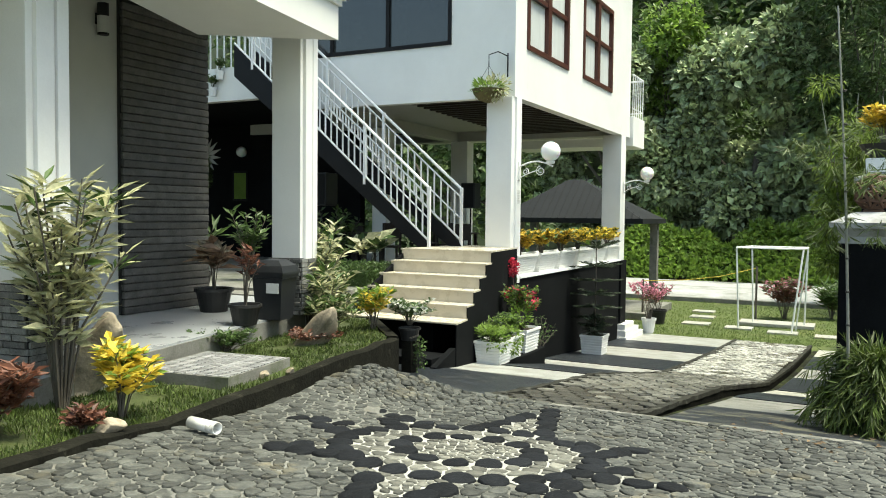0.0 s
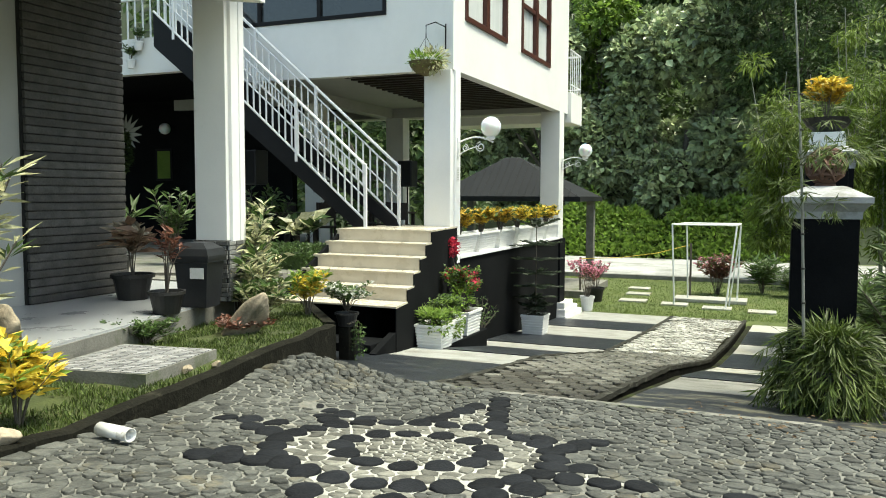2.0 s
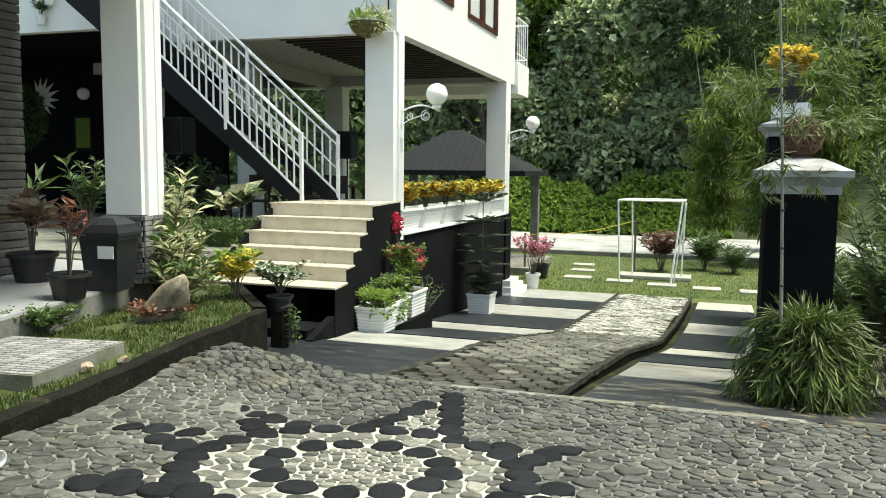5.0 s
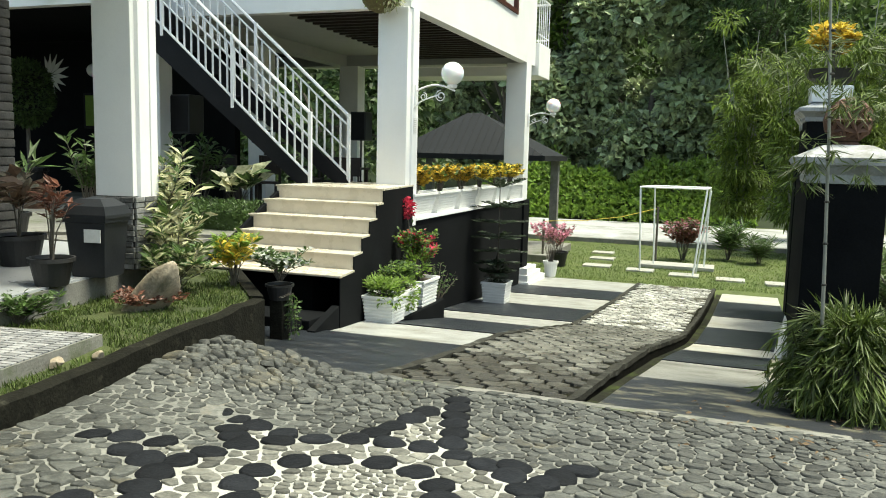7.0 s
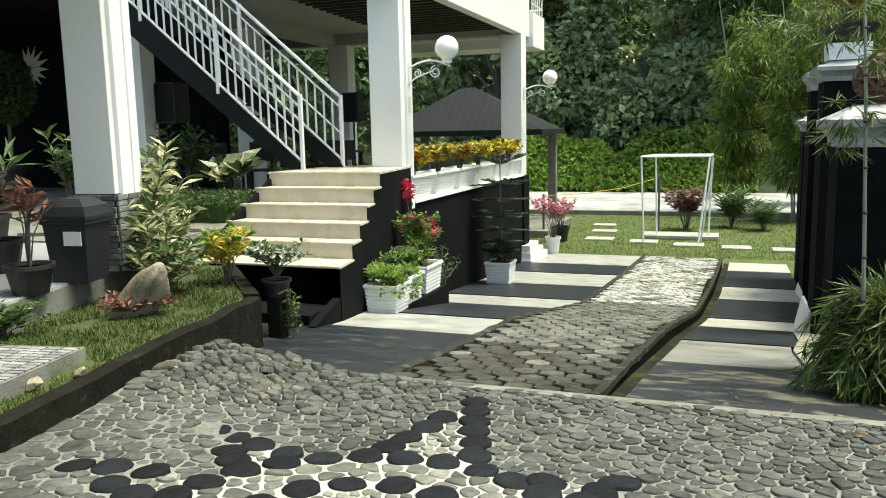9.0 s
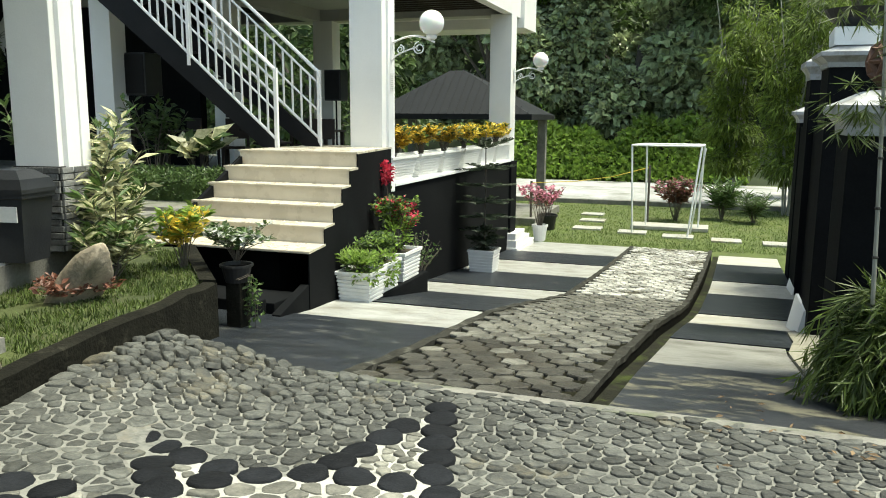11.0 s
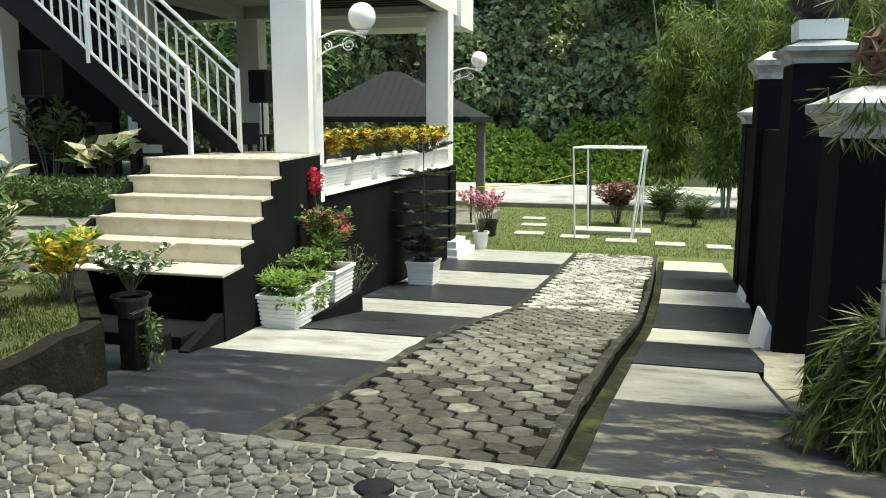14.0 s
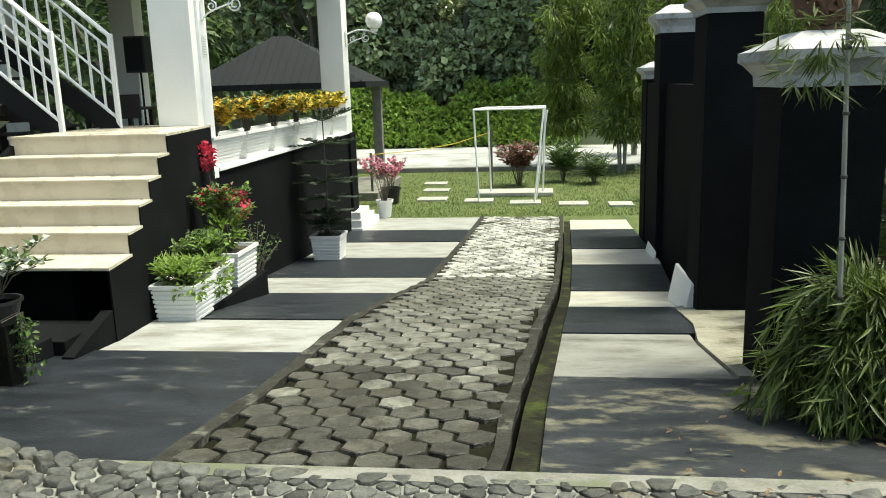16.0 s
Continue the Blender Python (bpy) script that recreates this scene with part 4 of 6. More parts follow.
def norfolk_pine():
    b = thing("norfolk_pine", "young tiered pine in a white ribbed planter", "potted tree", "", (0.21, 4.76, fall(4.76)))
    crate(0.40, 0.40, 0.40, 7)(b)
    part("trunk", tube(bmesh.new(), [(0, 0, 0.3), (0.01, 0, 1.4), (0.0, 0.01, 2.42)], 0.018, 8, 0.4), BARK, b)
    rng, nr = random.Random(6), np.random.default_rng(6)
    p, w = [], []
    br = bmesh.new()
    for tier, (z, ln) in enumerate(((0.55, 0.34), (0.74, 0.42), (0.96, 0.50), (1.22, 0.52), (1.50, 0.54), (1.80, 0.52), (2.15, 0.48))):
        for k in range(6):
            a = k * 1.047 + tier * 0.5 + rng.uniform(-0.15, 0.15)
            up = 0.16 if tier == 6 else rng.uniform(-0.03, 0.06)
            tip = np.array([math.cos(a) * ln, math.sin(a) * ln, z + up])
            root = np.array([0, 0, z])
            tube(br, [root, (root + tip) / 2 + np.array([0, 0, -0.01]), tip], 0.006, 5, 0.4)
            for i in range(90):
                u = rng.uniform(0.08, 1.0)
                s = 1 if i % 2 else -1
                d = np.array([-math.sin(a) * s, math.cos(a) * s, 0.25]) + (tip - root) * 0.9
                p.append(root + (tip - root) * u)
                w.append(d)
    tagged(part("branches", br, PINE, b), kind="stuff")
    foliage("needles", p, w, 0.10, 0.026, PINE, b, 7)
    q, d = ball_points(nr, 500, (0, 0, 0.55), (0.2, 0.2, 0.24), 0.2)
    foliage("lower_needles", q, d, 0.09, 0.014, PINE, b, 8)


norfolk_pine()
steps_small = thing("garden_steps", "short white painted steps down to the lawn", "steps", "", (-0.32, 9.1, -1.72))
for i in range(3):
    part("step", boxed(-0.42, 0.30 - 0.02 * i, -0.9 + i * 0.02, 0.85 - i * 0.42, i * 0.16, i * 0.16 + 0.16, bevel=0.008), WHITE, steps_small)
bush("bougainvillea", "leaning pink bougainvillea in a white pot by the lawn", "potted plant", (0.02, 10.42, fall(10.42)), 1.05, 0.62, LEAF_RED, 22, 14, 0.07, 0.04, 51, "", 0.30, 0.3,
     (("flower_head", PETAL_PINK, 1.0, 0.075, 0.06),), round_pot(0.19, 0.40, PLASTIC, "white tapered pot"))
bush("bougainvillea", "dusky pink bougainvillea in a black pot beyond the steps", "potted plant", (-0.3, 13.0, fall(13)), 0.95, 0.55, LEAF_RED, 20, 14, 0.08, 0.045, 52, "", 0.30, 0.3,
     (("flower_head", PETAL_PINK, 0.5, 0.075, 0.06),), round_pot(0.26, 0.42))

# hanging basket on its hook
basket = thing("hanging_basket", "mossy hanging basket of trailing plants on a wall hook", "hanging basket", "", (-0.60, 1.12, 3.30))
part("bowl", lathe(bmesh.new(), [(0.03, 0.0), (0.17, 0.05), (0.25, 0.14), (0.28, 0.22), (0.26, 0.22), (0.2, 0.18)], 20), BASKET, basket)
for k in range(3):
    a = k * 2.094
    part("chain", tube(bmesh.new(), [(0.27 * math.cos(a), 0.27 * math.sin(a), 0.21), (0, 0, 0.62)], 0.004, 4), BLACK_METAL, basket)
hook = bmesh.new()
tube(hook, [(0.24, 0.24, 0.45), (0.24, 0.24, 0.85)], 0.014)
tube(hook, [(0.24, 0.23, 0.80), (0.12, 0.1, 0.86), (0.0, 0.0, 0.80), (0, 0, 0.62)], 0.010)
part("hook", hook, BLACK_METAL, basket)
nr = np.random.default_rng(60)
q, d = ball_points(nr, 420, (0, 0, 0.24), (0.29, 0.29, 0.14), 0.3)
foliage("leaves", q, d + np.array([0, 0, 0.1]), 0.08, 0.03, LEAF_BRIGHT, basket, 61)
q, d = ball_points(nr, 200, (0.16, -0.05, 0.25), (0.22, 0.2, 0.20), 0.3)
foliage("pale_leaves", q, d, 0.09, 0.03, LEAF_VARIEGATED, basket, 62)
notice = solid("notice", boxed(-0.233, -0.229, 1.545, 1.665, 1.62, 1.86), LABEL, "small printed notice on the white pilaster", "sign")
for i in range(7):
    part("line", boxed(-0.229, -0.2275, 1.56, 1.65 - 0.01 * (i % 3), 1.65 + i * 0.028, 1.660 + i * 0.028), GREY_WALL, notice)

# ---- garden bed ----
bush("variegated_shrub", "tall shrub with cream-edged narrow leaves on the lawn", "shrub", (0.06, -7.42, bed_z(-7.4)), 1.62, 0.40, LEAF_VARIEGATED, 17, 36, 0.19, 0.044, 70, "variegated shrubs", 0.0, -0.3, (("green_leaves", LEAF_SHRUB, 0.15, 0.18, 0.04),))
bush("variegated_shrub", "spreading shrub with cream-edged leaves behind the boulder", "shrub", (-1.02, -3.20, 0.02), 1.24, 0.52, LEAF_VARIEGATED, 28, 38, 0.15, 0.042, 71, "variegated shrubs", 0.0, -0.3, (("green_leaves", LEAF_SHRUB, 0.25, 0.16, 0.036),))
bush("variegated_shrub", "low shrub with cream-edged leaves beside the boulder", "shrub", (-0.42, -3.62, 0.02), 0.44, 0.36, LEAF_VARIEGATED, 24, 28, 0.10, 0.028, 72, "variegated shrubs", 0.0, -0.3, (("green_leaves", LEAF_SHRUB, 0.7, 0.10, 0.03),))
bush("variegated_shrub", "leafy shrub with cream-edged leaves between boulder and steps", "shrub", (-0.66, -3.28, 0.02), 0.84, 0.46, LEAF_VARIEGATED, 20, 26, 0.14, 0.038, 69, "variegated shrubs", 0.0, -0.3, (("green_leaves", LEAF_SHRUB, 0.4, 0.14, 0.036),))
bush("yellow_croton", "bright yellow croton at the edge of the lawn", "shrub", (0.62, -7.39, bed_z(-7.4)), 0.52, 0.24, LEAF_YELLOW, 16, 30, 0.105, 0.045, 73, "", 0.0, 0.1, (("green_leaves", LEAF_BRIGHT, 0.25, 0.1, 0.04),))
bush("yellow_croton", "yellow and green croton by the entrance steps", "shrub", (-0.20, -3.02, 0.02), 0.52, 0.24, LEAF_YELLOW, 16, 24, 0.075, 0.034, 74, "", 0.0, 0.2, (("green_leaves", LEAF_BRIGHT, 0.6, 0.09, 0.035),))
bush("flowering_shrub", "small white-flowered shrub in a dark pot by the steps", "potted plant", (0.25, -2.93, -0.07), 0.28, 0.32, LEAF_SHRUB, 24, 16, 0.055, 0.026, 75, "", 0.18, 0.1, (("flower_head", PETAL_WHITE, 0.6, 0.05, 0.045), ("green_leaves", LEAF_SHRUB, 0.7, 0.06, 0.03)), round_pot(0.13, 0.15))
solid("bed_post", boxed(0.18, 0.32, -3.00, -2.86, -0.75, -0.07, bevel=0.012), CURB, "dark mossy post at the end of the garden bed", "post")
bush("red_shrub", "low dark red shrub at the corner of the lawn", "shrub", (0.55, -8.25, bed_z(-8.2)), 0.45, 0.30, LEAF_RED, 20, 30, 0.09, 0.035, 76)
bush("ground_cover", "low reddish ground cover round the boulder", "plant", (-0.20, -4.25, 0.02), 0.16, 0.34, LEAF_RED, 40, 16, 0.055, 0.028, 77)
bush("ground_cover", "low green weeds along the terrace edge", "plant", (-0.62, -5.1, 0.02), 0.22, 0.40, LEAF_SHRUB, 40, 18, 0.055, 0.024, 78)
bush("ground_cover", "small pink-leaved plant by the yellow croton", "plant", (0.82, -7.85, bed_z(-7.8)), 0.16, 0.14, LEAF_RED, 18, 14, 0.06, 0.03, 79)
bush("potted_shrub", "dark red potted shrub on the terrace", "potted plant", (-0.78, -4.62, 0.24), 0.60, 0.14, LEAF_RED, 9, 12, 0.11, 0.03, 80, "", 0.2, 0.4, (), round_pot(0.17, 0.22))
bush("potted_shrub", "coppery broad-leaved plant in a black pot by the slate panel", "potted plant", (-1.86, -3.95, 0.24), 0.56, 0.22, LEAF_COPPER, 8, 8, 0.24, 0.09, 81, "", 0.25, 0.2, (("tan_leaves", ROCK, 0.4, 0.24, 0.08),), round_pot(0.22, 0.28))
bush("potted_palm", "dark leafy pot plant inside the passage", "potted plant", (-3.4, -2.7, 0.255), 0.7, 0.5, LEAF_FOREST, 7, 6, 0.34, 0.05, 82, "", 0.3, 0.3, (), round_pot(0.22, 0.32))


def boulder(name, at, size, turn, seed, label, lean=0.45):
    bm = bmesh.new()
    bmesh.ops.create_icosphere(bm, subdivisions=4, radius=1)
    cut = random.Random(int(seed * 10))
    planes = [(Vector((cut.gauss(0, 1), cut.gauss(0, 1), cut.gauss(0, 1))).normalized(), cut.uniform(0.5, 0.8)) for k in range(10)]
    for v in bm.verts:
        n = noise.noise(v.co * 1.1 + Vector((seed, 0, 0))) * 0.35 + noise.noise(v.co * 3.1 + Vector((0, seed, 0))) * 0.10
        f = v.co * (1 + n)
        for d, q in planes:
            over = f.dot(d) - q
            if over > 0:
                f = f - d * over * 0.92
        v.co = Vector((f.x * size[0], f.y * size[1], max(f.z, -0.45) * size[2]))
        v.co.x += lean * v.co.z
    ob = solid(name, bm, ROCK, label, "rock", smooth=True)
    ob.matrix_world = pose(*at, 0, 0, turn)


boulder("boulder", (-0.14, -4.22, 0.12), (0.21, 0.18, 0.46), 0, 7.1, "leaning tan boulder in the garden bed", 0.75)
boulder("boulder", (-0.20, -6.95, 0.22), (0.24, 0.20, 0.42), 10, 7.7, "upright tan boulder beside the tall shrub")
boulder("small_rock", (0.93, -7.75, bed_z(-7.7) + 0.04), (0.10, 0.08, 0.08), 0, 1.3, "small cream rock at the curb")
boulder("small_rock", (0.60, -5.60, 0.05), (0.05, 0.05, 0.04), 0, 2.3, "small pale rock in the grass")
boulder("small_rock", (0.52, -5.85, 0.05), (0.06, 0.045, 0.04), 40, 4.3, "small pale rock in the grass")

BLOCK = material("grey_paving_block", (0.15, 0.15, 0.15), (0.30, 0.30, 0.295), 6, 0.7, 0.4, 60, vary=0.25)
cover = thing("drain_cover", "raised drain cover of small grey paving blocks in the lawn", "drain cover", "", (0.03, -5.89, 0.0), 9)
part("slab", boxed(-0.43, 0.43, -0.47, 0.47, -0.05, 0.098), SLATE_BACK, cover)
for side_x in (-0.445, 0.43):
    part("rim", boxed(side_x, side_x + 0.015, -0.485, 0.485, -0.05, 0.112), CONCRETE, cover)
for side_y in (-0.485, 0.47):
    part("rim", boxed(-0.43, 0.43, side_y, side_y + 0.015, -0.05, 0.112), CONCRETE, cover)
blk = finish("block", boxed(-0.046, 0.046, -0.020, 0.020, 0, 0.018, bevel=0.004), BLOCK)
for i in range(8):
    for j in range(18):
        o = new("block", blk)
        o.parent = cover
        o.matrix_basis = pose(-0.372 + i * 0.1062, -0.438 + j * 0.0515, 0.098, random.uniform(-2, 2), random.uniform(-2, 2), random.uniform(-3, 3))

pipe = thing("pipe_offcut", "short dirty white plastic pipe lying on the stones", "pipe", "", (1.22, -7.25, fall(-7.25) + 0.062), -6)
pm = bmesh.new()
n = 20
rings = []
for x, r in ((-0.13, 0.040), (0.13, 0.040), (0.13, 0.035), (-0.13, 0.035)):
    rings.append([pm.verts.new((x, r * math.cos(6.2832 * k / n), r * math.sin(6.2832 * k / n))) for k in range(n)])
for a, b in zip(rings, rings[1:] + rings[:1]):
    for k in range(n):
        pm.faces.new((a[k], a[(k + 1) % n], b[(k + 1) % n], b[k]))
bmesh.ops.recalc_face_normals(pm, faces=pm.faces)
part("tube", pm, PVC, pipe, "", True)

bin_ = thing("wheelie_bin", "dark grey plastic bin with a domed lid on the terrace", "bin", "", (-0.83, -4.08, 0.24), 9)
part("body", square_lathe(bmesh.new(), [(0.15, 0.0), (0.185, 0.46), (0.20, 0.465), (0.20, 0.50)], 0, 0, 0.9), BIN, bin_)
part("lid", square_lathe(bmesh.new(), [(0.208, 0.50), (0.208, 0.53), (0.18, 0.60), (0.10, 0.66)], 0, 0, 0.9), BIN, bin_)
part("sticker", boxed(0.0, 0.15, -0.182, -0.172, 0.30, 0.41), LABEL, bin_, "torn white sticker")
sconce = thing("wall_sconce", "black cylinder wall light on the porch wall", "wall light", "", (-2.5, -5.04, 3.34))
part("tube", lathe(bmesh.new(), [(0.06, 0.0), (0.06, 0.34)], 16, (0.09, 0, 0)), BLACK_METAL, sconce)
part("glass", lathe(bmesh.new(), [(0.062, 0.02), (0.062, 0.20)], 16, (0.09, 0, 0)), GREY_WALL, sconce)
part("bracket", boxed(0, 0.05, -0.03, 0.03, 0.12, 0.24), BLACK_METAL, sconce)

# ---- black gate pillars ----


def gate_pillar(x0, x1, y0, y1, z0, cap, top, label):
    p = thing("gate_pillar", label, "pillar", "gate pillars", ((x0 + x1) / 2, (y0 + y1) / 2, z0))
    w, d = (x1 - x0) / 2, (y1 - y0) / 2
    part("shaft", boxed(-w, w, -d, d, 0, cap - z0, bevel=0.012), BLACK, p)
    h, c = top - cap, cap - z0
    part("cap", square_lathe(bmesh.new(), [(w + 0.015, c), (w + 0.02, c + h * 0.22), (w + 0.07, c + h * 0.42), (w + 0.095, c + h * 0.48), (w + 0.095, c + h * 0.66), (w + 0.05, c + h * 0.72), (w * 0.62, c + h * 0.98), (w * 0.5, c + h)], 0, 0, (d + 0.05) / (w + 0.05)), CAP_SHADE_PAINT, p, "moulded white cap")
    return p


gate_pillar(4.78, 5.34, -2.62, -2.08, -1.0, 1.19, 1.49, "black gate pillar with a moulded white cap and a lattice ball")
gate_pillar(4.97, 5.45, 0.32, 0.90, -1.6, 1.80, 2.02, "black gate pillar carrying a bowl of flowers")
gate_pillar(5.30, 5.90, 5.20, 5.80, -1.9, 1.89, 2.30, "tall black gate pillar with a white cap")
gate_pillar(5.38, 5.95, 7.20, 7.80, -2.0, 1.22, 1.52, "lower black pillar with a white cap at the wall's end")
solid("wall_black", boxed(5.40, 5.60, 0.90, 7.2, -2.0, 1.15), BLACK, "black painted boundary wall between the pillars", "wall", "structure")
kerb = bmesh.new()
prism(kerb, [(4.80, 0.50, -1.5), (4.98, 0.50, -1.5), (4.98, 0.50, -0.72), (4.95, 0.50, -0.72)], (0, 0.9, 0))
solid("white_kerb", kerb, WHITE, "small white sloped kerb at the pillar's foot", "kerb")
kerb = bmesh.new()
prism(kerb, [(5.22, 5.1, -1.75), (5.30, 5.1, -1.75), (5.30, 5.1, -1.40)], (0, 0.9, 0))
solid("white_kerb", kerb, WHITE, "small white sloped kerb at the pillar's foot", "kerb")
ball = thing("lattice_ball", "rusty openwork metal ball on the pillar cap", "ornament", "", (5.06, -2.35, 1.48))
part("foot", lathe(bmesh.new(), [(0.09, -0.01), (0.09, 0.03), (0.04, 0.05)], 14), TERRACOTTA, ball)
lat = bmesh.new()
bmesh.ops.create_icosphere(lat, subdivisions=2, radius=0.17, matrix=Matrix.Translation((0, 0, 0.20)))
lattice = part("lattice", lat, TERRACOTTA, ball)
wire = lattice.modifiers.new("wire", "WIREFRAME")
wire.thickness = 0.035
bowl = bush("flower_bowl", "dark bowl of yellow flowers on a white pedestal", "planter", (5.21, 0.61, 2.02), 0.54, 0.24, LEAF_CROTON, 18, 22, 0.09, 0.035, 90, "", 0.32, 0.2, (("flower_head", LEAF_YELLOW, 1.0, 0.08, 0.045),))
part("pedestal", square_lathe(bmesh.new(), [(0.20, 0), (0.21, 0.17), (0.17, 0.18)], 0, 0), WHITE_TRIM, bowl)
part("bowl", lathe(bmesh.new(), [(0.12, 0.17), (0.24, 0.26), (0.30, 0.36), (0.27, 0.36), (0.2, 0.33)], 20), POT_BLACK, bowl)


def hanging_leaves(nr, centre, radii, k, per=7):
    """Tufts of narrow leaves that fan out and droop."""
    p, w = [], []
    c, d = ball_points(nr, k, centre, radii, 0.35)
    for cc, dd in zip(c, d):
        a0 = nr.uniform(0, 6.283)
        for j in range(per):
            a = a0 + nr.uniform(-1.3, 1.3)
            p.append(cc)
            w.append(np.array([math.cos(a), math.sin(a), nr.uniform(-1.4, 0.1)]) + dd * 0.5)
    return np.array(p), np.array(w)


def arching_fronds(nr, k, reach, height, per):
    """Stems that rise, arch over and hang; fans of narrow leaves along their outer half."""
    arcs, p, w = [], [], []
    for i in range(k):
        a = nr.uniform(0, 6.283)
        out = reach * nr.uniform(0.35, 1.0)
        top = height * nr.uniform(0.55, 1.0)
        end = top * nr.uniform(0.05, 0.75)
        d = np.array([math.cos(a), math.sin(a), 0.0])
        arc = []
        for j in range(9):
            u = j / 8
            z = 0.42 + (top - 0.42) * math.sin(min(u / 0.55, 1.0) * 1.5708) - (top - end) * max(u - 0.55, 0) ** 1.5 / 0.45 ** 1.5
            arc.append(d * (0.05 + out * u ** 1.4) + np.array([0, 0, z]))
        arcs.append(arc)
        for j in range(3, 9):
            way = arc[j] - arc[j - 1]
            way /= np.linalg.norm(way) + 1e-9
            for q in range(per):
                p.append(arc[j] + (arc[j - 1] - arc[j]) * nr.uniform(0, 1))
                w.append(way + nr.normal(0, 0.62, 3) + np.array([0, 0, -0.25]))
    return arcs, np.array(p), np.array(w)


def feather_bamboo():
    b = thing("potted_bamboo", "drooping fine-leaved bamboo in a dark pot by the pillar", "potted plant", "", (5.10, -3.22, fall(-3.22) - 0.12))
    round_pot(0.30, 0.50, POT_BLACK)(b)
    part("culm", tube(bmesh.new(), [(-0.20, -0.10, 0.4), (-0.23, -0.10, 1.2), (-0.27, -0.10, 2.1), (-0.32, -0.1, 2.9), (-0.38, -0.1, 3.8)], 0.014, 8, 0.5), CULM, b, "pale jointed stem")
    for i in range(9):
        z = 0.75 + i * 0.29
        x = -0.181 - 0.041 * z
        part("joint", lathe(bmesh.new(), [(0.015, -0.008), (0.0185, 0.0), (0.015, 0.008)], 8, (x, -0.10, z)), DARK_CULM, b)
    nr = np.random.default_rng(95)
    arcs, p, w = arching_fronds(nr, 150, 0.54, 0.86, 6)
    twigs = bmesh.new()
    for arc in arcs[::2]:
        tube(twigs, arc, 0.004, 4, 0.4)
    tagged(part("fronds", twigs, LEAF_PALM, b), kind="stuff")
    foliage("leaves", p, w, 0.165, 0.014, LEAF_PALM, b, 96, 0.15)
    arcs, p, w = arching_fronds(nr, 110, 0.42, 0.66, 6)
    foliage("lower_leaves", p, w, 0.16, 0.014, LEAF_PALM, b, 94, 0.15)
    for j, (c, r, k) in enumerate((((-0.42, -0.1, 1.98), (0.24, 0.2, 0.10), 22), ((-0.36, -0.1, 1.80), (0.18, 0.16, 0.08), 12), ((-0.05, -0.1, 1.85), (0.14, 0.12, 0.06), 8), ((0.0, -0.1, 2.30), (0.36, 0.3, 0.10), 50), ((-0.3, 0.0, 2.6), (0.5, 0.3, 0.2), 60))):
        p, w = hanging_leaves(nr, c, r, k, 8)
        foliage("spray", p, w, 0.125, 0.010, LEAF_PALM, b, 97 + j, 0.15)


feather_bamboo()
bush("dark_shrub", "dense dark shrub at the edge of the forecourt", "shrub", (6.15, -1.5, fall(-1.5) - 0.3), 2.0, 0.75, LEAF_FOREST, 60, 70, 0.16, 0.03, 101, "boundary shrubs", 0.0, -0.6)
bush("dark_shrub", "dense dark shrub at the edge of the forecourt", "shrub", (6.9, -3.2, fall(-3.2) - 0.1), 2.0, 1.0, LEAF_FOREST, 50, 70, 0.16, 0.03, 102, "boundary shrubs", 0.0, -0.6)
bush("dark_shrub", "dense dark shrub behind the gate pillar", "shrub", (6.9, 0.6, fall(0.6) - 0.2), 2.9, 1.0, LEAF_FOREST, 60, 70, 0.17, 0.035, 103, "boundary shrubs", 0.0, -0.6)

DEAD_LEAF = leaf_material("dry_leaf", (0.07, 0.045, 0.025), (0.20, 0.14, 0.08), 0.8, 0.4, 0.1, 5)
litter = np.random.default_rng(105)
lx, ly = litter.uniform(4.0, 7.2, 150), litter.normal(-4.2, 0.55, 150)
lz = [fall(b) + 0.022 + (0.0 if b < -4.2 else lower(b)) for b in ly]
tagged(foliage("leaf_litter", np.stack([lx, ly, lz], 1), litter.normal(0, 1, (150, 3)) * np.array([1, 1, 0.12]), 0.05, 0.018, DEAD_LEAF, None, 106), "dry brown leaves blown against the planting", "leaf litter", kind="stuff")

bush("dark_shrub", "dense dark shrub behind the first gate pillar", "shrub", (5.95, -0.5, fall(-0.5) - 0.2), 1.5, 0.65, LEAF_FOREST, 50, 60, 0.15, 0.035, 104, "boundary shrubs", 0.0, -0.6)
bush("dark_shrub", "dense dark shrub at the ramp's edge", "shrub", (6.3, -2.7, fall(-2.7) - 0.2), 1.5, 0.65, LEAF_FOREST, 50, 60, 0.15, 0.035, 107, "boundary shrubs", 0.0, -0.6)
bush("dark_shrub", "dense dark shrub at the forecourt's edge", "shrub", (7.3, -4.3, fall(-4.3) - 0.1), 1.5, 0.9, LEAF_FOREST, 50, 60, 0.15, 0.035, 108, "boundary shrubs", 0.0, -0.6)
solid("soil_bed", sloped(6.0, 12, -5.0, 10, -0.05, 0.3), SOIL, "dark bare soil under the boundary shrubs", "soil", "structure")

# ---- open ground storey ----
solid("wall_inner_black", boxed(-14, -5.7, 4.95, 5.15, 0.26, 3.66), BLACK, "black painted inner wall of the open storey", "wall", "structure")
solid("floor_passage", boxed(-14, -6.0, -2.4, 5.0, -0.2, 0.255), CONCRETE, "grey floor of the covered passage", "floor", "structure")
solid("wall_passage", boxed(-14.2, -14, -3.5, 5.15, 0.0, 4.3), BLACK, "black wall closing the passage", "wall", "structure")
mirror = thing("wall_mirror", "small framed mirror on the black wall", "mirror", "", (-9.45, 4.94, 1.72))
part("frame", boxed(-0.26, 0.26, -0.03, 0, 0, 0.80), BLACK_METAL, mirror)
